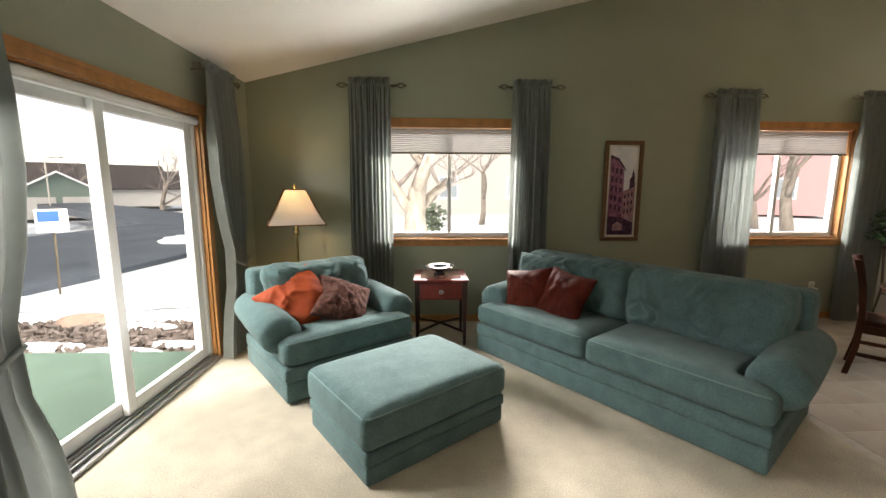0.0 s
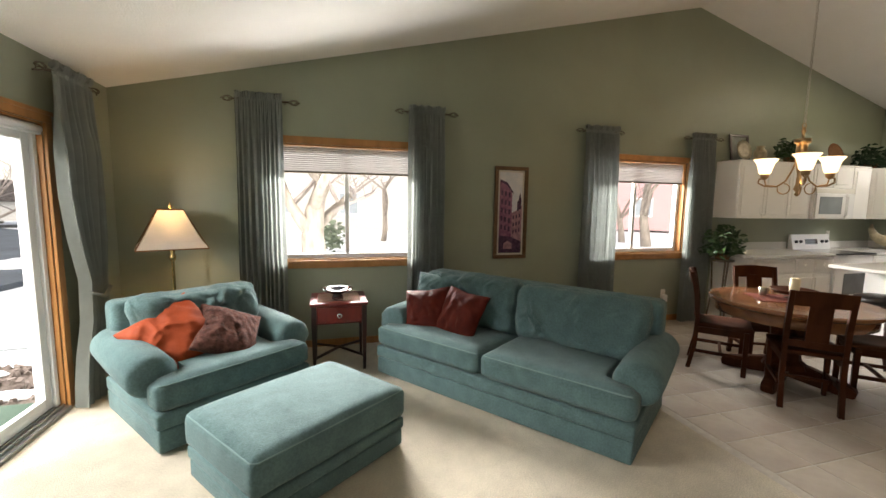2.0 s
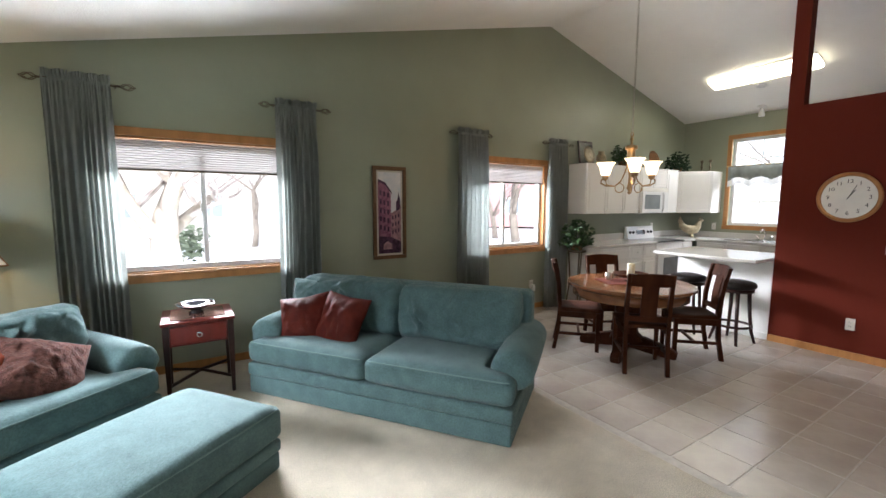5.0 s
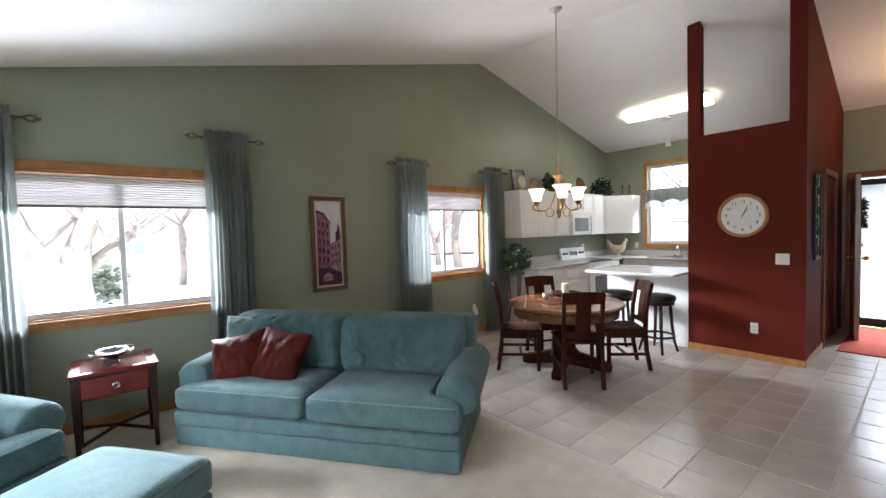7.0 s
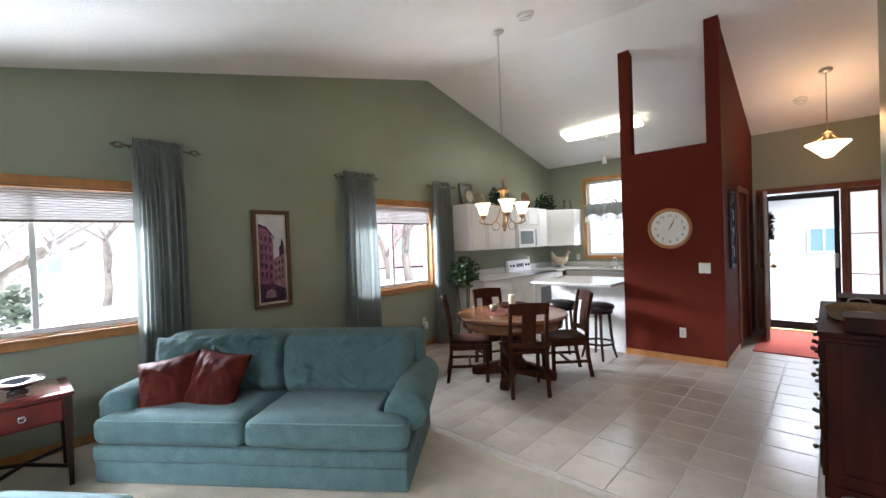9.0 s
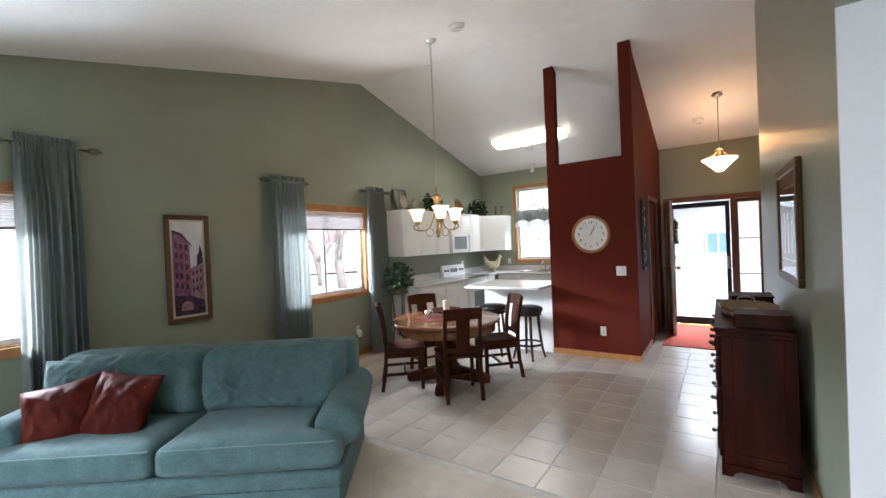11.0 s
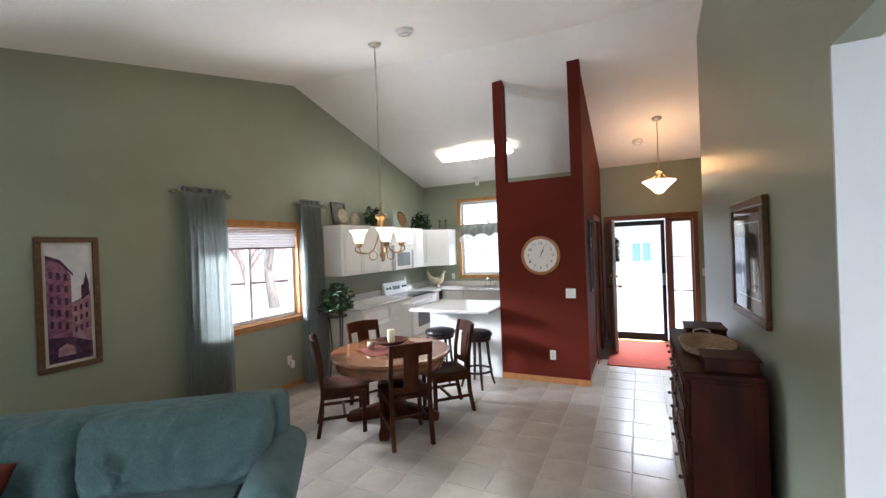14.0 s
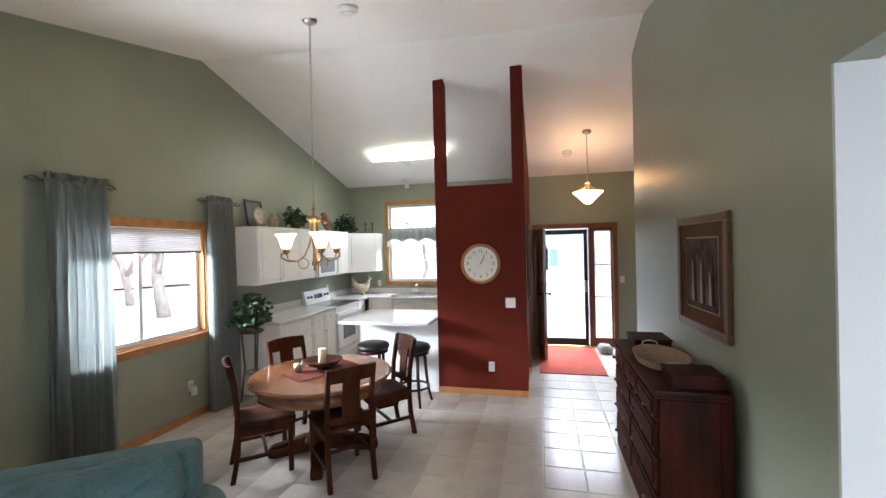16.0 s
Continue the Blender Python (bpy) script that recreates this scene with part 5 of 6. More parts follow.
for k in range(3):
    a = k * math.tau / 3 + 0.3
    part("arm", tube(bmesh.new(), [(0.03 * math.cos(a), 0.03 * math.sin(a), 2.63), (0.09 * math.cos(a), 0.09 * math.sin(a), 2.575), (0.17 * math.cos(a), 0.17 * math.sin(a), 2.545), (0.205 * math.cos(a), 0.205 * math.sin(a), 2.56)], 0.007, 7), M_BRNZ, pe, "", True)
part("bowl", lathe(bmesh.new(), [(0.01, 2.355), (0.05, 2.365), (0.09, 2.41), (0.14, 2.46), (0.215, 2.53), (0.21, 2.535), (0.13, 2.47), (0.08, 2.42), (0.0, 2.38)], 28), M_GLOWBOWL, pe, "lit alabaster glass bowl", True)
part("finial", lathe(bmesh.new(), [(0.004, 2.325), (0.016, 2.335), (0.016, 2.35), (0.006, 2.362)], 12), M_BRNZ, pe, "", True)
lamp("pendant_bulb", PX, PY, 2.68, P_PEND, (1.0, 0.52, 0.2), 0.1)


def ceiling_disc(name, x, y, r, h, label, category):
    nx = (ceil_z(x + 0.1, y) - ceil_z(x - 0.1, y)) / 0.2
    m = pose(x, y, ceil_z(x, y), 0, -math.degrees(math.atan(nx)), 0)
    c = thing(name, m, label, category)
    part("body", lathe(bmesh.new(), [(r, 0.0), (r, -h * 0.4), (r * 0.92, -h * 0.8), (r * 0.7, -h), (0, -h)], 28), M_WHITE, c, "", True)
    for q in (0.45, 0.6, 0.75):
        part("vent_ring", tube(bmesh.new(), ring_pts(r * q, 24, 0, 0, -h), 0.003, 5, True), M_GREY, c)
    return c


ceiling_disc("smoke_detector", 5.47, -2.19, 0.085, 0.04, "round white smoke detector on the ceiling", "smoke detector")
ceiling_disc("smoke_detector", 9.165, -4.10, 0.075, 0.04, "round white smoke detector on the hall ceiling", "smoke detector")
ceiling_disc("ceiling_speaker", 9.035, -1.49, 0.09, 0.02, "round flush ceiling vent in the kitchen", "vent")

ir = thing("iron_panel", pose(7.85, -3.495, 1.54), "black wrought iron scroll panel hung on the red wall", "wall decoration")
bm = bmesh.new()
for x0, x1, z0, z1 in ((-0.16, 0.16, -0.46, -0.44), (-0.16, 0.16, 0.44, 0.46), (-0.16, -0.14, -0.44, 0.44), (0.14, 0.16, -0.44, 0.44)):
    box(bm, x0, x1, -0.02, 0.0, z0, z1, 0.003)
part("frame", bm, M_BLACKP, ir)
part("backing", bx(-0.139, 0.139, -0.004, 0.003, -0.439, 0.439), M_CREAM, ir, "pale cream backing")
for k in range(8):
    zc = -0.38 + k * 0.109
    s = -1 if k % 2 else 1
    pts = []
    for i in range(22):
        u = i / 21
        a = s * u * math.tau * 1.6
        r = 0.012 + 0.055 * u
        pts.append((s * 0.035 + r * math.cos(a), -0.010, zc + r * math.sin(a)))
    part("scroll", tube(bmesh.new(), pts, 0.006, 6), M_BLACKP, ir)
part("stem", tube(bmesh.new(), [(-0.05, -0.01, -0.44), (0.05, -0.01, -0.15), (-0.05, -0.01, 0.15), (0.03, -0.01, 0.44)], 0.006, 6), M_BLACKP, ir)


def leaf_cluster(count, rnd, centre, spread, size, droop=0.0):
    """Many small folded leaves about a centre."""
    bm = bmesh.new()
    for _ in range(count):
        d = Vector((rnd.gauss(0, 1), rnd.gauss(0, 1), rnd.gauss(0, 1)))
        d.normalize()
        p = Vector(centre) + Vector((d.x * spread[0], d.y * spread[1], d.z * spread[2])) * rnd.uniform(0.35, 1.0)
        p.z -= droop * (d.x ** 2 + d.y ** 2) * rnd.random()
        s = size * rnd.uniform(0.6, 1.25)
        e = Euler((rnd.uniform(-1, 1), rnd.uniform(-1, 1), rnd.uniform(0, math.tau))).to_matrix()
        vs = [bm.verts.new(p + e @ Vector(v) * s) for v in ((0, -0.5, 0), (0.28, -0.1, 0.10), (0.2, 0.25, 0.08), (0, 0.55, -0.05), (-0.2, 0.25, 0.08), (-0.28, -0.1, 0.10), (0, 0.0, 0))]
        for a, b in ((0, 1), (1, 2), (2, 3), (3, 4), (4, 5), (5, 0)):
            bm.faces.new((vs[a], vs[b], vs[6]))
    return bm


wr = thing("wreath", es.matrix_world @ pose(0.46, 0.045, 1.55), "dark green leafy wreath on the open entry door", "wreath")
bm = bmesh.new()
rnd = random.Random(11)
for k in range(26):
    a = k * math.tau / 26
    q = leaf_cluster(9, rnd, (0.16 * math.cos(a), 0.03, 0.16 * math.sin(a)), (0.05, 0.035, 0.05), 0.05)
    me = bpy.data.meshes.new("tmp")
    q.to_mesh(me)
    q.free()
    bm.from_mesh(me)
    bpy.data.meshes.remove(me)
part("leaves", bm, M_LEAF2, wr)
part("ring", tube(bmesh.new(), [(0.16 * math.cos(k * math.tau / 20), 0.0, 0.16 * math.sin(k * math.tau / 20)) for k in range(20)], 0.02, 6, True), M_WICK, wr)

# ---- kitchen ----
def cabinet_front(parent, x0, x1, z0, z1, y, knob=None, name="door"):
    """A raised-panel front facing -y, as a part with a small handle."""
    d = bmesh.new()
    box(d, x0 + 0.004, x1 - 0.004, y - 0.019, y, z0 + 0.004, z1 - 0.004, 0.004)
    g = 0.05 if z1 - z0 > 0.25 else 0.035
    box(d, x0 + g, x1 - g, y - 0.026, y - 0.018, z0 + g, z1 - g, 0.007)
    f = part(name, d, M_WHITE, parent)
    if knob:
        bmk = bmesh.new()
        bmesh.ops.create_uvsphere(bmk, u_segments=8, v_segments=6, radius=0.012, matrix=Matrix.Translation((knob[0], y - 0.035, knob[1])))
        tube(bmk, [(knob[0], y - 0.019, knob[1]), (knob[0], y - 0.03, knob[1])], 0.005, 6)
        part("knob", bmk, M_WHITE, f)
    return f


def upper(x0, x1, z0, z1, doors, m=None, depth=0.32):
    c = thing("wall_cabinet", m or pose(0, 0, 0), "white raised-panel wall cabinet in the kitchen", "cabinet", "kitchen wall cabinets")
    part("body", bx(x0 + 0.001, x1 - 0.001, -depth, -0.002, z0, z1, 0.003), M_WHITE, c)
    part("cornice", bx(x0, x1, -depth - 0.012, -0.002, z1 + 0.001, z1 + 0.022, 0.004), M_WHITE, c)
    for i in range(doors):
        a, b = x0 + (x1 - x0) * i / doors, x0 + (x1 - x0) * (i + 1) / doors
        cabinet_front(c, a, b, z0, z1, -depth - 0.001, ((b - 0.03) if i % 2 == 0 else (a + 0.03), z0 + 0.05))
    return c


UZ0, UZ1 = 1.365, 2.07
upper(6.74, 7.58, UZ0, UZ1, 2)
upper(7.585, 8.0, UZ0, UZ1, 1)
upper(8.005, 8.765, 1.78, UZ1, 2)
upper(8.77, 9.12, UZ0, UZ1, 1)
# diagonal corner unit and return unit on the east wall
cc = thing("corner_cabinet", pose(0, 0, 0), "white diagonal corner wall cabinet", "cabinet", "kitchen wall cabinets")
part("body", prism(bmesh.new(), [(9.125, -0.002), (9.125, -0.32), (9.53, -0.70), (9.848, -0.70), (9.848, -0.002)], UZ0, UZ1, "z"), M_WHITE, cc)
dfr = bmesh.new()
L = math.hypot(0.405, 0.38)
box(dfr, 0.01, L - 0.01, -0.02, -0.001, UZ0 + 0.004, UZ1 - 0.004, 0.004)
box(dfr, 0.06, L - 0.06, -0.027, -0.019, UZ0 + 0.055, UZ1 - 0.055, 0.007)
dfr.transform(pose(9.125, -0.32, 0, 0, 0, math.degrees(math.atan2(-0.38, 0.405))))
part("door", dfr, M_WHITE, cc)

mw = thing("microwave", pose(0, 0, 0), "white over-range microwave with a dark door window", "microwave")
part("body", bx(8.01, 8.76, -0.37, -0.002, 1.36, 1.776, 0.008), M_APPL, mw)
part("door", bx(8.02, 8.58, -0.395, -0.371, 1.37, 1.70, 0.006), M_APPL, mw)
part("door_window", bx(8.08, 8.50, -0.399, -0.3955, 1.43, 1.66, 0.001), mat("grey_glass", (0.22, 0.25, 0.26), 0.15, vary=0.1), mw)
part("handle", tube(bmesh.new(), [(8.56, -0.395, 1.40), (8.56, -0.43, 1.42), (8.56, -0.43, 1.66), (8.56, -0.395, 1.68)], 0.01, 8), M_APPL, mw)
part("control_panel", bx(8.60, 8.75, -0.392, -0.371, 1.37, 1.70, 0.004), M_APPL, mw)
part("vent_grille", bx(8.02, 8.75, -0.385, -0.371, 1.71, 1.77, 0.003), M_PLAST, mw)

BH = 0.885


def base_unit(x0, x1, doors, m=None, drawers=True):
    c = thing("base_cabinet", m or pose(0, 0, 0), "white raised-panel base cabinet under the counter", "cabinet", "kitchen base cabinets")
    part("body", bx(x0 + 0.001, x1 - 0.001, -0.58, -0.004, 0.10, BH, 0.003), M_WHITE, c)
    part("toe_kick", bx(x0 + 0.001, x1 - 0.001, -0.52, -0.02, 0.0, 0.099), M_WHITE, c)
    for i in range(doors):
        a, b = x0 + (x1 - x0) * i / doors, x0 + (x1 - x0) * (i + 1) / doors
        cabinet_front(c, a, b, 0.12, 0.68 if drawers else BH - 0.01, -0.581, ((b - 0.03) if i % 2 == 0 else (a + 0.03), 0.62))
        if drawers:
            cabinet_front(c, a, b, 0.69, BH - 0.01, -0.581, ((a + b) / 2, 0.785), "drawer")
    return c


base_unit(6.78, 7.45, 1)
base_unit(7.452, 8.115, 2)
base_unit(8.885, 9.20, 1)
EM = pose(FRONT - 0.002, 0, 0, 0, 0, -90)
for a, b, n in ((0.64, 1.10, 1), (1.102, 2.0, 2), (2.002, 2.60, 1)):
    base_unit(a, b, n, EM, n != 2)
dwm = thing("dishwasher", EM, "white dishwasher under the counter", "dishwasher")
part("front", bx(2.605, 3.2, -0.60, -0.01, 0.1, BH, 0.006), M_APPL, dwm)
part("handle", bx(2.65, 3.15, -0.615, -0.601, 0.78, 0.82, 0.005), M_APPL, dwm)
wt = thing("worktop", pose(0, 0, 0), "pale grey laminate worktop with backsplash along the kitchen walls", "worktop")
part("slab", bx(6.70, 8.115, -0.63, -0.003, BH + 0.002, BH + 0.04, 0.008, 3), M_COUNTER, wt)
part("slab", bx(8.885, FRONT - 0.003, -0.63, -0.003, BH + 0.002, BH + 0.04, 0.008, 3), M_COUNTER, wt)
part("slab", bx(9.22, FRONT - 0.003, -3.28, -0.632, BH + 0.002, BH + 0.04, 0.008, 3), M_COUNTER, wt)
part("backsplash", bx(6.72, 8.115, -0.022, -0.002, BH + 0.041, BH + 0.14, 0.004), M_COUNTER, wt)
part("backsplash", bx(8.885, FRONT - 0.024, -0.022, -0.002, BH + 0.041, BH + 0.14, 0.004), M_COUNTER, wt)
part("backsplash", bx(FRONT - 0.022, FRONT - 0.002, -3.28, -0.002, BH + 0.041, BH + 0.14, 0.004), M_COUNTER, wt)

sv = thing("stove", pose(8.12, 0, 0), "white electric range with a glass top and oven window", "stove")
part("body", bx(0.003, 0.757, -0.60, -0.03, 0.02, 0.905, 0.006), M_APPL, sv)
part("cooktop", bx(0.0, 0.76, -0.625, -0.08, 0.906, 0.922, 0.004), M_BLACK, sv, "black glass cooktop")
od = part("oven_door", bx(0.01, 0.75, -0.635, -0.601, 0.25, 0.80, 0.008), M_APPL, sv)
part("oven_window", bx(0.17, 0.59, -0.639, -0.6355, 0.38, 0.66, 0.001), mat("oven_glass", (0.18, 0.19, 0.2), 0.1, vary=0.1), od)
part("handle", tube(bmesh.new(), [(0.06, -0.635, 0.755), (0.07, -0.675, 0.755), (0.69, -0.675, 0.755), (0.70, -0.635, 0.755)], 0.012, 8), M_APPL, od)
part("drawer", bx(0.01, 0.75, -0.63, -0.601, 0.06, 0.235, 0.006), M_APPL, sv)
bp = bmesh.new()
prism(bp, [(-0.105, 0.922), (-0.03, 0.922), (-0.03, 1.13), (-0.06, 1.13)], 0.005, 0.755, "x")
panel = part("back_panel", bp, M_APPL, sv)
for kx in (0.08, 0.17, 0.59, 0.68):
    kb = lathe(bmesh.new(), [(0.022, 0), (0.02, 0.02), (0.0, 0.022)], 14)
    kb.transform(Matrix.Translation((kx, -0.082, 1.03)) @ pose(0, 0, 0, 78, 0, 0))
    part("knob", kb, M_BLACKP, panel)
dsp = bx(-0.12, 0.12, -0.002, 0.002, -0.035, 0.035)
dsp.transform(Matrix.Translation((0.38, -0.085, 1.03)) @ pose(0, 0, 0, -12, 0, 0))
part("display", dsp, M_BLACK, panel)

sk = thing("sink", pose(9.53, -1.43, BH + 0.04), "stainless double sink set into the worktop", "sink")
bm = bmesh.new()
for y0, y1 in ((-0.39, -0.02), (0.02, 0.39)):
    for a, b, c, d in ((-0.25, 0.25, y0 - 0.02, y0), (-0.25, 0.25, y1, y1 + 0.02), (-0.25, -0.21, y0, y1), (0.21, 0.25, y0, y1)):
        box(bm, a, b, c, d, 0.001, 0.012, 0.003)
    box(bm, -0.21, 0.21, y0, y1, 0.001, 0.004)
part("rim", bm, M_CHROME, sk)
fc = thing("faucet", pose(9.76, -1.43, BH + 0.041), "chrome kitchen faucet with an arched spout", "faucet")
part("base", bx(-0.03, 0.03, -0.12, 0.12, 0, 0.02, 0.008), M_CHROME, fc)
part("spout", tube(bmesh.new(), [(0, 0, 0.015), (0, 0, 0.12), (-0.05, 0, 0.18), (-0.13, 0, 0.18), (-0.18, 0, 0.14)], 0.012, 10), M_CHROME, fc, "", True)
for s in (-1, 1):
    part("handle", tube(bmesh.new(), [(0, s * 0.09, 0.015), (0, s * 0.09, 0.06), (-0.05, s * 0.11, 0.075)], 0.01, 8), M_CHROME, fc, "", True)

# breakfast bar
br = thing("breakfast_bar", pose(0, 0, 0), "white breakfast bar with an overhanging pale laminate top", "counter")
part("base_panel", bx(7.30, 7.80, -2.415, -1.38, 0, BH, 0.004), M_WHITE, br)
part("worktop", bx(6.86, 7.85, -2.415, -1.30, BH + 0.002, BH + 0.04, 0.012, 3), M_COUNTER, br)
part("trim", bx(7.285, 7.299, -2.415, -1.38, 0, 0.075, 0.003), M_WHITE, br)


def stool(m):
    s = thing("bar_stool", m, "dark wooden bar stool with a round black leather seat", "stool", "stools at the breakfast bar")
    part("seat", lathe(bmesh.new(), [(0.17, 0.60), (0.19, 0.615), (0.195, 0.64), (0.18, 0.665), (0.13, 0.68), (0.0, 0.685)], 28), M_LEATHER, s, "padded black leather seat", True)
    part("seat_ring", lathe(bmesh.new(), [(0.16, 0.56), (0.175, 0.565), (0.175, 0.60), (0.14, 0.60)], 28), M_CHERRY_D, s, "", True)
    for k in range(4):
        a = k * math.tau / 4 + 0.6
        c, d = math.cos(a), math.sin(a)
        part("leg", tube(bmesh.new(), [(0.13 * c, 0.13 * d, 0.58), (0.15 * c, 0.15 * d, 0.3), (0.175 * c, 0.175 * d, 0.12), (0.21 * c, 0.21 * d, 0.0)], [0.02, 0.018, 0.017, 0.014], 8), M_CHERRY_D, s, "", True)
    part("foot_ring", tube(bmesh.new(), ring_pts(0.172, 28, 0, 0, 0.19), 0.014, 7, True), M_CHERRY_D, s, "", True)
    return s


s1 = stool(pose(6.92, -2.22, 0))
copy_thing(s1, pose(6.92, -1.72, 0, 0, 0, 20))

# fluorescent ceiling light and spot
fx, fy = 8.70, -1.61
sl = math.degrees(math.atan((ceil_z(fx + .1, fy) - ceil_z(fx - .1, fy)) / .2))
fu = thing("ceiling_light", pose(fx, fy, ceil_z(fx, fy), 0, -sl, 0), "long lit fluorescent ceiling light in the kitchen", "ceiling light")
part("diffuser", pillow(0.28, 1.28, 0.08, 0.04, 8, 0.0, 0, 0, 0, Matrix.Translation((0, 0, -0.055))), M_FLUO, fu, "glowing ribbed diffuser", True)
part("housing", bx(-0.13, 0.13, -0.62, 0.62, -0.02, 0.0), M_WHITE, fu)
fluo = new("fluorescent_tube", bpy.data.lights.new("fluorescent_tube", "AREA"))
fluo.data.shape, fluo.data.size, fluo.data.size_y, fluo.data.energy, fluo.data.color = "RECTANGLE", 0.24, 1.15, P_FLUO, (1, 0.92, 0.72)
fluo.matrix_world = pose(fx, fy, ceil_z(fx, fy) - 0.115, 0, -sl, 0)
sp = thing("spot_lamp", pose(9.66, -1.28, ceil_z(9.66, -1.28)), "small white ceiling spot lamp over the sink", "spot lamp")
part("base", lathe(bmesh.new(), [(0.06, 0.02), (0.06, -0.015), (0.04, -0.03)], 16), M_WHITE, sp, "", True)
part("head", lathe(bmesh.new(), [(0.02, -0.03), (0.03, -0.06), (0.045, -0.15), (0.04, -0.155), (0.0, -0.12)], 16), M_WHITE, sp, "", True)

# plants and ornaments
pl = thing("plant_stand", pose(6.62, -0.30, 0), "tall dark plant stand beside the cabinets", "plant stand")
part("top", lathe(bmesh.new(), [(0.13, 0.82), (0.135, 0.83), (0.135, 0.845), (0.0, 0.845)], 20), M_BRONZE, pl)
for k in range(3):
    a = k * math.tau / 3
    part("leg", tube(bmesh.new(), [(0.11 * math.cos(a), 0.11 * math.sin(a), 0.825), (0.08 * math.cos(a), 0.08 * math.sin(a), 0.4), (0.13 * math.cos(a), 0.13 * math.sin(a), 0.0)], 0.011, 7), M_BRONZE, pl)
part("brace", tube(bmesh.new(), ring_pts(0.085, 18, 0, 0, 0.35), 0.006, 5, True), M_BRONZE, pl)


def potted(name, m, label, pot_r, pot_h, leaves, spread, size, seed, droop, pot_mat):
    p = thing(name, m, label, "plant")
    part("pot", lathe(bmesh.new(), [(pot_r * 0.7, 0), (pot_r * 0.75, 0.005), (pot_r, pot_h), (pot_r * 0.9, pot_h), (0, pot_h * 0.9)], 18), pot_mat, p, "", True)
    rnd = random.Random(seed)
    part("leaves", leaf_cluster(leaves, rnd, (0, 0, pot_h + spread[2] * 0.6), spread, size, droop), M_LEAF if seed % 2 else M_LEAF2, p)
    q = bmesh.new()
    for _ in range(10):
        a = rnd.uniform(0, math.tau)
        r = rnd.uniform(0.4, 0.8)
        tube(q, [(0, 0, pot_h * 0.85), (spread[0] * r * 0.5 * math.cos(a), spread[1] * r * 0.5 * math.sin(a), pot_h + spread[2]), (spread[0] * r * math.cos(a), spread[1] * r * math.sin(a), pot_h + spread[2] * 0.5)], 0.003, 4)
    part("stems", q, M_LEAF, p)
    return p


potted("house_plant", pose(6.62, -0.30, 0.846), "bushy green trailing house plant on a stand", 0.10, 0.13, 420, (0.30, 0.26, 0.20), 0.085, 21, 0.16, M_WICK)
potted("house_plant", pose(7.80, -0.16, 2.093), "trailing green plant on top of the cabinets", 0.08, 0.10, 240, (0.28, 0.13, 0.15), 0.075, 31, 0.08, M_WICK)
potted("house_plant", pose(9.28, -0.22, 2.071), "dark leafy plant on top of the corner cabinet", 0.08, 0.09, 280, (0.26, 0.2, 0.16), 0.075, 42, 0.14, M_WICK)
fp = thing("framed_plate", pose(7.05, -0.06, 2.093, -8, 0, 0), "dark framed picture leaning on top of the cabinets", "picture")
part("frame", box(box(box(bx(-0.16, 0.16, -0.02, 0, 0, 0.03, 0.004), -0.16, 0.16, -0.02, 0, 0.33, 0.36, 0.004), -0.16, -0.13, -0.02, 0, 0.03, 0.33, 0.004), 0.13, 0.16, -0.02, 0, 0.03, 0.33, 0.004), M_CHERRY_D, fp)
part("print", bx(-0.13, 0.13, -0.008, -0.002, 0.03, 0.33), mat("faded_print", (0.12, 0.13, 0.10), 0.4, vary=0.3, scale=20), fp)
pt2 = lathe(bmesh.new(), [(0.0, 0.0), (0.07, 0.002), (0.12, 0.018), (0.125, 0.02), (0.07, 0.010), (0.0, 0.008)], 28)
pt2.transform(pose(6.92, -0.20, 2.223, 78, 0, 0))
ob = part("plate", pt2, M_CERAM, None, "", True)
tagged(ob, "cream ceramic plate standing on the cabinets", "plate")
ob = part("jug", lathe(bmesh.new(), [(0.045, 0), (0.05, 0.005), (0.075, 0.07), (0.07, 0.12), (0.04, 0.16), (0.05, 0.19), (0.044, 0.19), (0.03, 0.16), (0.0, 0.15)], 20), M_CERAM, None, "", True)
ob.matrix_world = pose(7.16, -0.24, 2.093)
tagged(ob, "cream ceramic jug on top of the cabinets", "jug")
pt3 = lathe(bmesh.new(), [(0.0, 0.0), (0.1, 0.003), (0.15, 0.025), (0.156, 0.028), (0.1, 0.012), (0.0, 0.01)], 28)
pt3.transform(pose(8.62, -0.16, 2.25, 76, 0, 0))
ob = part("basket_plate", pt3, M_WICK, None, "", True)
tagged(ob, "round woven plate standing on the cabinets", "plate")
for i, y in enumerate((-0.42, -0.56)):
    ob = part("candlestick", lathe(bmesh.new(), [(0.04, 0), (0.04, 0.01), (0.012, 0.03), (0.012, 0.07), (0.025, 0.09), (0.012, 0.11), (0.012, 0.16), (0.028, 0.18), (0.028, 0.21), (0.0, 0.21)], 14), M_BRONZE, None, "", True)
    ob.matrix_world = pose(9.70, y, 2.071)
    tagged(ob, "dark turned candlestick on the corner cabinet", "candlestick", "candlesticks")
rs = tube(bmesh.new(), [(-0.17, 0, 0.33), (-0.175, 0, 0.27), (-0.14, 0, 0.19), (-0.09, 0, 0.14), (-0.02, 0, 0.115), (0.05, 0, 0.13), (0.085, 0, 0.18), (0.10, 0, 0.24), (0.115, 0, 0.275), (0.15, 0, 0.272), (0.17, 0, 0.262)], [0.008, 0.03, 0.045, 0.06, 0.078, 0.07, 0.048, 0.034, 0.034, 0.018, 0.003], 16)
tube(rs, [(0.085, 0, 0.30), (0.11, 0, 0.325), (0.14, 0, 0.30)], [0.006, 0.014, 0.006], 8)
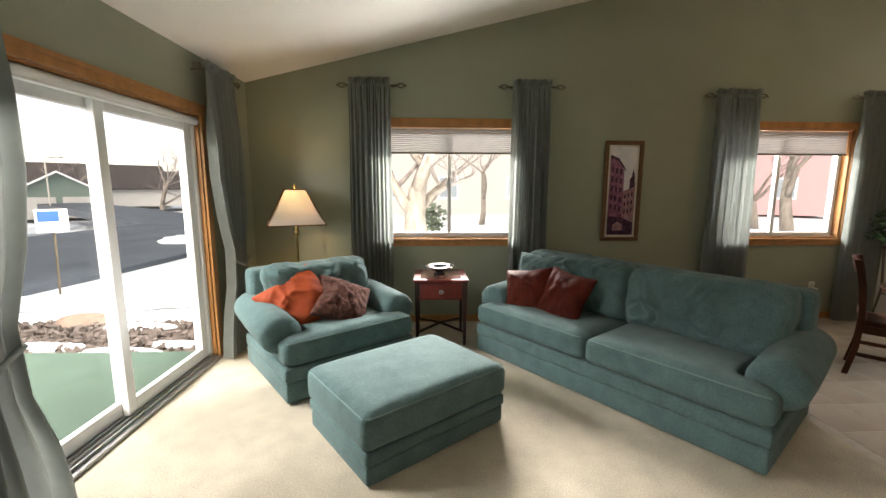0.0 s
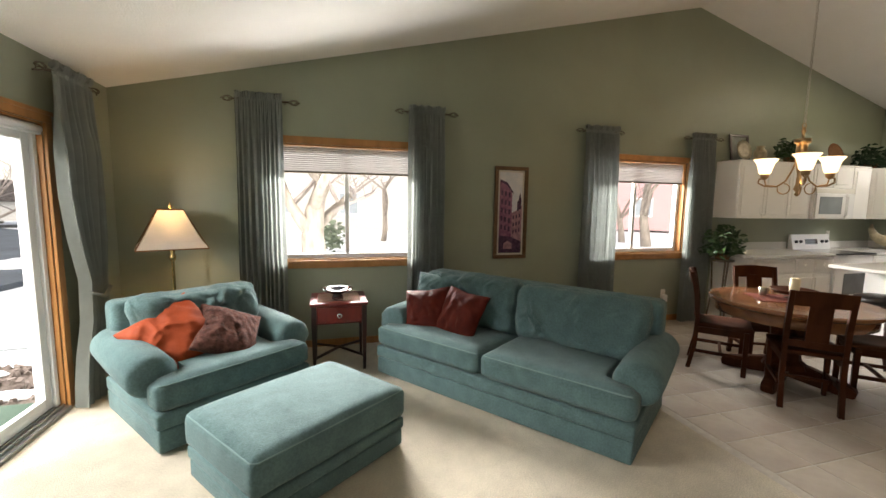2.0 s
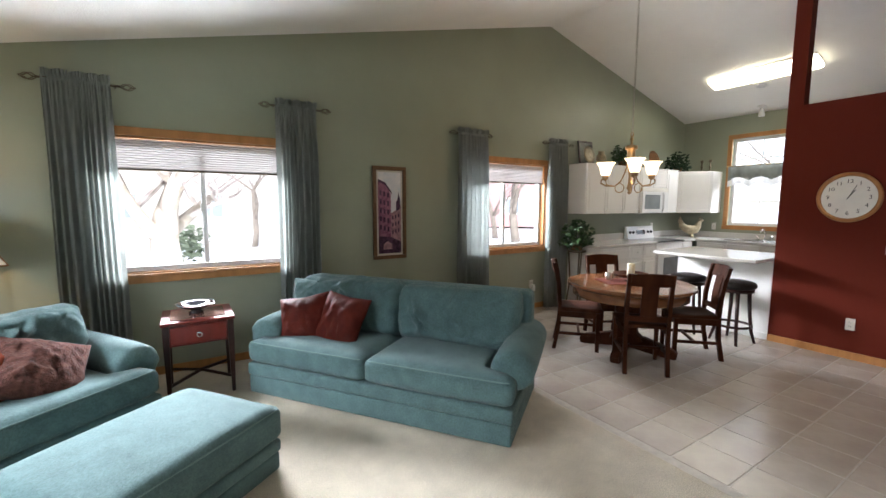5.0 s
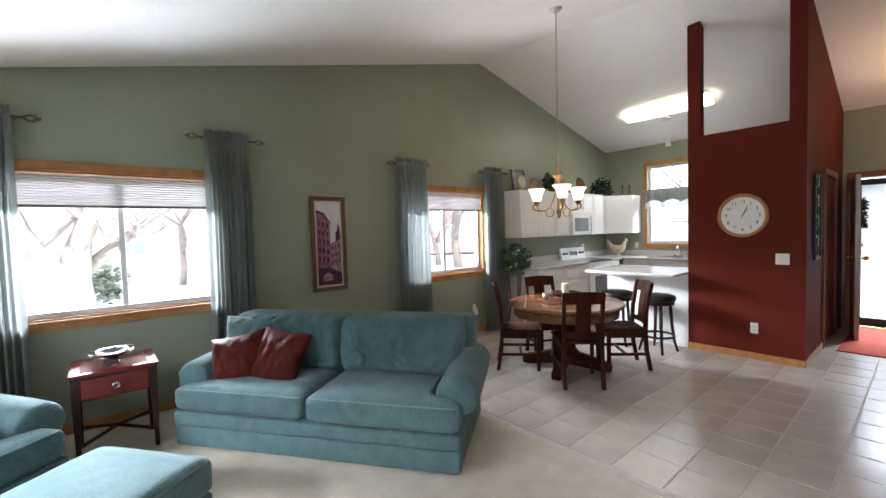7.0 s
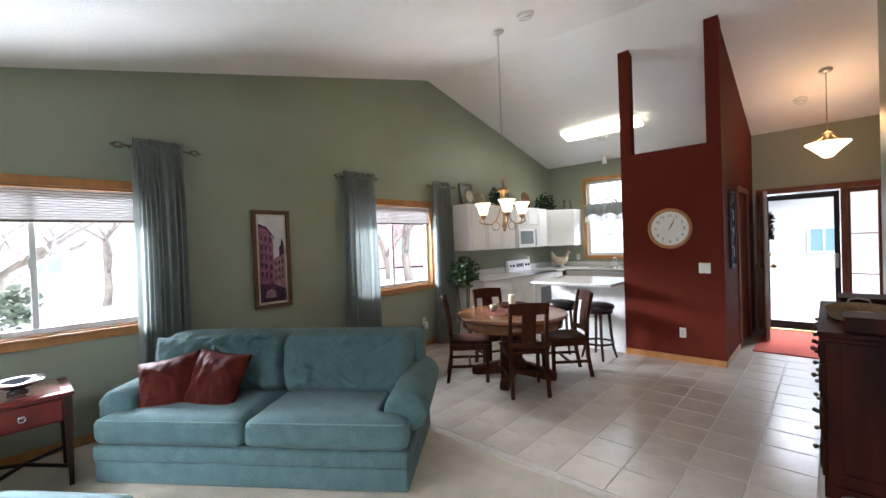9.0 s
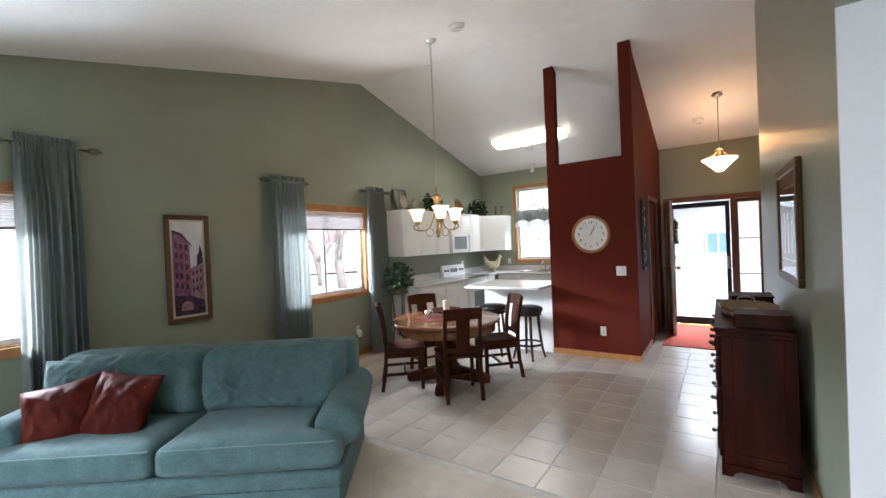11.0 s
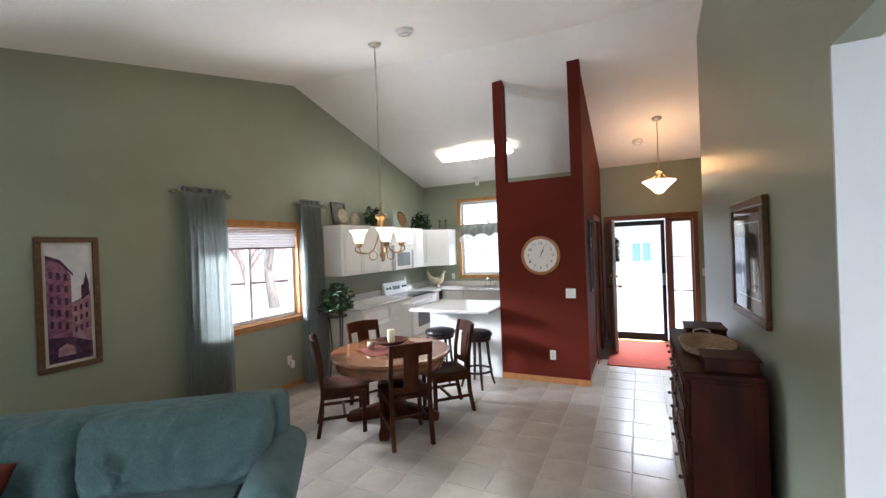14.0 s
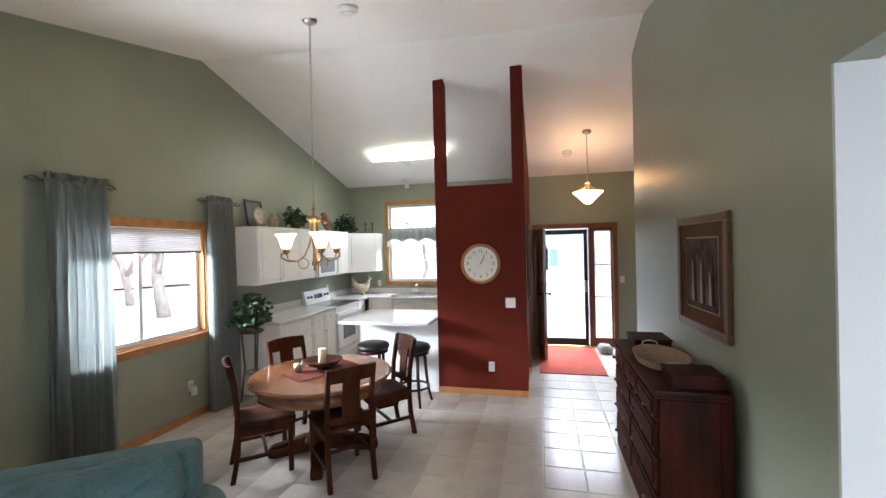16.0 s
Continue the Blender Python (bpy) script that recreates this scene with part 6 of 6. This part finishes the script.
tube(rs, [(0.01, 0, 0.07), (0.01, 0, 0.02), (0.0, 0, 0.0)], [0.02, 0.03, 0.075], 12)
for v in rs.verts:
    v.co.y *= 0.8
ob = part("rooster_figurine", rs, M_CERAM, None, "", True)
ob.matrix_world = pose(9.50, -0.42, BH + 0.042, 0, 0, -50) @ Matrix.Diagonal((1.1, 1.1, 1.1, 1))
tagged(ob, "cream ceramic rooster figurine on the kitchen counter", "figurine")

# ---- outdoors ----
GZ = -0.22
bm = bmesh.new()
rows = []
# one sheet to the horizon, finer near the house
steps = [-900, -300, -120, -70, -45, -32, -24, -18, -14, -11, -8, -5, -2, 1, 4, 7, 10, 13, 16, 20, 26, 34, 45, 70, 120, 300, 900]
for y in steps:
    rows.append([])
    for x in steps:
        far = max(abs(x), abs(y))
        z = GZ - 0.05 + (0.35 * noise.noise(Vector((x * 0.06, y * 0.06, 0))) if far > 9 else 0) * min(1, (far - 9) / 20) - 2.0 * max(0, min(1, (-x - 8) / 16))
        rows[-1].append(bm.verts.new((x, y, z)))
for a, b in zip(rows, rows[1:]):
    for i in range(len(steps) - 1):
        bm.faces.new((a[i], a[i + 1], b[i + 1], b[i]))
struct("ground", bm, M_SNOW, "snow-covered ground around the house", "snow")
bm = bmesh.new()
box(bm, -6.0, -0.17, -6, -0.60, GZ - 0.2, -0.06, 0.01)
struct("patio", bm, M_PATIO, "green painted concrete patio slab", "patio")
bm = bmesh.new()
box(bm, -7.0, -0.17, -0.59, 0.55, GZ - 0.15, GZ + 0.04, 0.02)
struct("mulch_bed", bm, M_MULCH, "bed of brown rock mulch with patches of snow", "ground")
bm = bmesh.new()
rnd = random.Random(3)
for _ in range(1300):
    x, y, s = rnd.uniform(-4.5, -0.25), rnd.uniform(-0.56, 0.52), rnd.uniform(0.02, 0.07)
    e = Euler((rnd.uniform(0, 6), rnd.uniform(0, 6), rnd.uniform(0, 6))).to_matrix().to_4x4()
    bmesh.ops.create_cube(bm, size=s, matrix=Matrix.Translation((x, y, GZ + 0.05)) @ e @ Matrix.Diagonal((1.6, 1, 0.6, 1)))
ob = part("rock_mulch", bm, M_MULCH)
tagged(ob, "loose brown landscape rock", "rock", "", "stuff")
for x, y, sx, sy in ((-2.1, -0.25, 0.5, 0.11), (-1.2, -0.38, 0.4, 0.07), (-3.1, 0.1, 0.5, 0.12), (-0.75, -0.2, 0.3, 0.06), (-1.5, 0.35, 0.4, 0.1)):
    bm = bmesh.new()
    bmesh.ops.create_icosphere(bm, subdivisions=3, radius=1)
    for v in bm.verts:
        v.co *= 1 + 0.15 * noise.noise(v.co * 2 + Vector((x, y, 0)))
        v.co = Vector((v.co.x * sx, v.co.y * sy, v.co.z * 0.05))
    ob = part("snow_patch", bm, M_SNOW, None, "", True)
    ob.matrix_world = pose(x, y, GZ + 0.06)
    tagged(ob, "melting snow patch on the rock bed", "snow", "", "stuff")
bm = bmesh.new()
bmesh.ops.create_icosphere(bm, subdivisions=3, radius=0.3)
for v in bm.verts:
    v.co = Vector((v.co.x, v.co.y * 1.4, v.co.z * 0.55)) * (1 + 0.18 * noise.noise(v.co * 3))
ob = part("boulder", bm, M_STONE, None, "", True)
ob.matrix_world = pose(-2.3, 0.62, GZ - 0.02, 0, 0, 80)
tagged(ob, "rounded brown boulder at the edge of the rock bed", "boulder")


def ribbon(pts, w, z, material, name, label, cat):
    bm = bmesh.new()
    prev = None
    P = [Vector((x, y, z)) for x, y in pts]
    for i, p in enumerate(P):
        d = (P[min(i + 1, len(P) - 1)] - P[max(i - 1, 0)]).normalized()
        nrm = Vector((-d.y, d.x, 0)) * w / 2
        cur = [bm.verts.new(p + nrm + Vector((0, 0, 0))), bm.verts.new(p - nrm), bm.verts.new(p - nrm - Vector((0, 0, 0.5))), bm.verts.new(p + nrm - Vector((0, 0, 0.5)))]
        if prev:
            for k in range(4):
                bm.faces.new((prev[k], prev[(k + 1) % 4], cur[(k + 1) % 4], cur[k]))
        prev = cur
    return struct(name, bm, material, label, cat)


ribbon([(-14, -25), (-9.6, -6), (-7.7, 4), (-6.8, 12), (-7.0, 22), (-10, 36)], 7.0, GZ + 0.06, M_ROAD, "road", "wet grey asphalt street between snowbanks", "road")
ribbon([(-9, 16), (-20, 26), (-34, 38)], 4.0, GZ - 0.12, M_ROAD, "driveway", "wet asphalt driveway across the street", "driveway")
for x, y, sx, sy, h in ((-3.0, 1.6, 1.6, 0.35, 0.10), (-12.4, 6, 0.9, 7, 0.24), (-5.2, 7.9, 0.8, 0.7, 0.25)):
    bm = bmesh.new()
    bmesh.ops.create_icosphere(bm, subdivisions=4, radius=1)
    for v in bm.verts:
        v.co = Vector((v.co.x * sx, v.co.y * sy, v.co.z * h)) * (1 + 0.2 * noise.noise(v.co * 4))
    ob = part("snowbank", bm, M_SNOW, None, "", True)
    ob.matrix_world = pose(x, y, GZ)
    tagged(ob, "ploughed snowbank along the street", "snowbank", "", "stuff")
sg = thing("yard_sign", pose(-3.69, 1.89, GZ, 0, 0, -48), "blue and white yard sign on a thin post", "sign")
part("post", tube(bmesh.new(), [(0, 0, 0), (-0.02, 0.03, 1.0)], 0.016, 6), M_BRONZE, sg)
part("panel", bx(-0.012, 0.012, -0.16, 0.2, 0.98, 1.32, 0.004), M_VINYL, sg)
part("print", bx(0.013, 0.016, -0.13, 0.10, 1.14, 1.29), M_BLUE, sg)


def bare_tree(m, height, radius, seed, label, levels=4):
    t = thing("tree", m, label, "tree", "bare trees round the house")
    rnd = random.Random(seed)
    trunk, twigs = bmesh.new(), bmesh.new()

    def grow(p, d, ln, r, lvl):
        pts, rad = [p], [r]
        for i in range(4):
            d = (d + Vector((rnd.gauss(0, 0.16), rnd.gauss(0, 0.16), 0.04))).normalized()
            p = p + d * ln / 4
            pts.append(p)
            rad.append(r * (1 - 0.45 * (i + 1) / 4))
        tube(trunk if lvl < 2 else twigs, pts, rad, 9 if lvl < 1 else (6 if lvl < 2 else 3))
        if lvl >= levels:
            return
        for k in range(rnd.choice((3, 4)) if lvl else 4):
            i = rnd.choice((2, 3, 4, 4))
            a = Vector((rnd.gauss(0, 1), rnd.gauss(0, 1), rnd.uniform(-0.1, 0.8))).normalized()
            grow(pts[i], (d * 0.55 + a * 0.75).normalized(), ln * rnd.uniform(0.6, 0.8), rad[i] * 0.62, lvl + 1)
    grow(Vector((0, 0, -0.1)), Vector((0, 0, 1)), height * 0.34, radius, 0)
    part("trunk", trunk, M_BARK, t, "", True)
    part("crown", twigs, M_TWIG, t)
    return t


bare_tree(pose(1.55, 4.6, GZ), 6.5, 0.30, 4, "thick-trunked bare tree outside the living room window")
bare_tree(pose(13.2, 8.2, GZ), 8, 0.2, 9, "bare tree in the snow outside the dining window")
bare_tree(pose(15.6, 12.5, GZ), 7, 0.16, 41, "bare tree in the snow outside the dining window")
bare_tree(pose(4.2, 14, GZ), 7, 0.13, 14, "slim bare tree in the snowy yard")
bare_tree(pose(-18, 27, GZ - 1.4), 10, 0.2, 21, "bare birch tree across the street")
bare_tree(pose(-42, 50, GZ - 2.2), 13, 0.25, 27, "bare tree behind the houses across the street")
bare_tree(pose(-24, 45, GZ - 1.6), 13, 0.2, 29, "bare tree near the street corner")
bare_tree(pose(17, -1.2, GZ), 8, 0.1, 33, "bare tree outside the kitchen window")
bare_tree(pose(19, 1.2, GZ), 8, 0.1, 35, "bare tree outside the kitchen window")


def house(m, w, d, h, wall_mat, label, gable=2.4, garage=0, wins=(), pane_mat=M_HPANE):
    o = thing("house", m, label, "house", "neighbouring houses")
    bm = bmesh.new()
    prism(bm, [(-w / 2, 0), (w / 2, 0), (w / 2, h), (0, h + gable), (-w / 2, h)], -d / 2, d / 2)
    part("wall", bm, wall_mat, o)
    rf = bmesh.new()
    k = gable / (w / 2)
    for s in (-1, 1):
        prism(rf, [(0, h + gable), (s * (w / 2 + 0.5), h - 0.5 * k), (s * (w / 2 + 0.5), h - 0.5 * k + 0.22), (0, h + gable + 0.22)], -d / 2 - 0.4, d / 2 + 0.4)
    part("roof", rf, M_SHING, o)
    fs = bmesh.new()
    for s in (-1, 1):
        prism(fs, [(0, h + gable - 0.02), (s * (w / 2 + 0.5), h - 0.5 * k - 0.02), (s * (w / 2 + 0.5), h - 0.5 * k + 0.18), (0, h + gable + 0.18)], -d / 2 - 0.45, -d / 2 - 0.402)
    part("fascia", fs, M_VINYL, o)
    for i in range(garage):
        x = (i - (garage - 1) / 2) * 2.9
        g = bmesh.new()
        box(g, x - 1.2, x + 1.2, -d / 2 - 0.06, -d / 2 - 0.002, 0, 2.15, 0.02)
        for r in range(4):
            for c in range(4):
                box(g, x - 1.1 + c * 0.56, x - 0.62 + c * 0.56, -d / 2 - 0.085, -d / 2 - 0.06, 0.08 + r * 0.53, 0.5 + r * 0.53, 0.01)
        part("garage_door", g, M_SIDE, o)
    for x, z in wins:
        wn = bmesh.new()
        for a, b, p, q in ((-0.6, 0.6, -0.65, -0.55), (-0.6, 0.6, 0.55, 0.65), (-0.6, -0.5, -0.55, 0.55), (0.5, 0.6, -0.55, 0.55), (-0.04, 0.04, -0.55, 0.55)):
            box(wn, x + a, x + b, -d / 2 - 0.06, -d / 2 - 0.002, z + p, z + q)
        wo = part("window", wn, M_VINYL, o)
        part("pane", bx(x - 0.5, x + 0.5, -d / 2 - 0.03, -d / 2 - 0.004, z - 0.55, z + 0.55), pane_mat, wo)
    return o


house(pose(-38.4, 42.3, GZ - 1.7, 0, 0, 43), 7.4, 9, 2.4, M_SIDEG, "green gabled garage house across the street", 2.2, 2)
house(pose(-52, 54, GZ - 1.7, 0, 0, 133), 12, 30, 3.2, M_SIDE, "long low house with a dark roof across the street", 3.0)
house(pose(-36, 60, GZ - 1.2, 0, 0, 122), 9, 16, 2.5, M_SIDE, "low pale house with a dark roof at the street corner", 2.2)
house(pose(3.6, 24, GZ, 0, 0, 5), 15, 9, 5.4, M_SIDE, "pale two-storey house behind the yard", 2.6, 0, ((-4.5, 1.6), (-1, 1.6), (3, 1.6), (-4.5, 4.3), (-1, 4.3), (3, 4.3)))
house(pose(22, 25, GZ, 0, 0, -28), 12, 8, 5.2, M_SIDER, "red two-storey house behind the yard", 2.8, 0, ((-3.5, 1.6), (0, 1.6), (3.5, 1.6), (-3.5, 4.2), (0, 4.2), (3.5, 4.2)))
house(pose(34, -8, GZ - 0.4, 0, 0, -88), 16, 9, 3.0, M_SIDE, "pale house across from the entry", 2.6, 1, ((-4, 1.6), (4, 1.6)), M_TEAL)
lp = thing("street_lamp", pose(-31, 33, GZ - 1.9), "tall curved street lamp across the street", "street lamp")
part("pole", tube(bmesh.new(), [(0, 0, 0), (0, 0, 5.6), (0.1, 0.3, 5.9), (0.3, 1.0, 6.0)], 0.06, 8), M_NICKEL, lp)
part("head", bx(0.2, 0.5, 0.9, 1.4, 5.93, 6.05, 0.03), M_NICKEL, lp)
sb = thing("shrub", pose(-22, 33, GZ - 1.6), "dark evergreen shrub by the driveway", "shrub")
part("foliage", leaf_cluster(300, random.Random(8), (0, 0, 0.5), (0.9, 0.9, 0.45), 0.25), M_LEAF2, sb)
sb = thing("shrub", pose(1.9, 9.5, GZ), "dark evergreen shrub beside the tree", "shrub")
# leaf green lightened and greyed to imitate glare seen through the window
part("foliage", leaf_cluster(300, random.Random(18), (0, 0, 0.6), (0.6, 0.6, 0.6), 0.2), mat("glare_greyed_leaf", (0.22, 0.26, 0.19), 0.7, vary=0.2), sb)

# porch in front of the entry
po = thing("porch", pose(0, 0, 0), "white porch with an arched front beyond the entry door", "porch", "", "structure")
part("slab", bx(FRONT + 0.165, 12.6, -6.2, -2.8, GZ - 0.2, -0.05, 0.01), M_GREY, po)

# ---- floor tiles ----
P = 0.31
def tile_mesh():
    bm = bx(-P / 2 + 0.004, P / 2 - 0.004, -P / 2 + 0.004, P / 2 - 0.004, -0.0075, 0.0, 0.003, 1)
    me = bpy.data.meshes.new("tile")
    bm.to_mesh(me)
    bm.free()
    me.materials.append(M_TILE)
    return me


TILE = tile_mesh()
rest = bmesh.new()
xs = []
x = 4.86 - P * 2
while x < FRONT - 0.01:
    xs.append((max(x, EDGE), min(x + P, FRONT)))
    x += P
yl = []
y = -3.66 + P * 12
while y > -6.5:
    a, b = min(y, 0), max(y - P, -6.5)
    if a - b > 0.02:
        yl.append((b, a))
    y -= P
count = 0
for xa, xb in xs:
    for ya, yb in yl:
        full = abs(xb - xa - P) < 1e-4 and abs(yb - ya - P) < 1e-4
        near = xa < 9.2 and ya > -4.75 and yb < -0.25 and not (xa > 7.4 and ya > -3.4)
        if full and near:
            ob = new("tile", TILE)
            ob.parent = floor_tiles
            ob.location = ((xa + xb) / 2, (ya + yb) / 2, 0)
            count += 1
        elif xb - xa > 0.015:
            box(rest, xa + 0.004, xb - 0.004, ya + 0.004, yb - 0.004, -0.0075, 0.0)
ob = part("tile_border", rest, M_TILE, floor_tiles)
tagged(ob, kind="stuff")
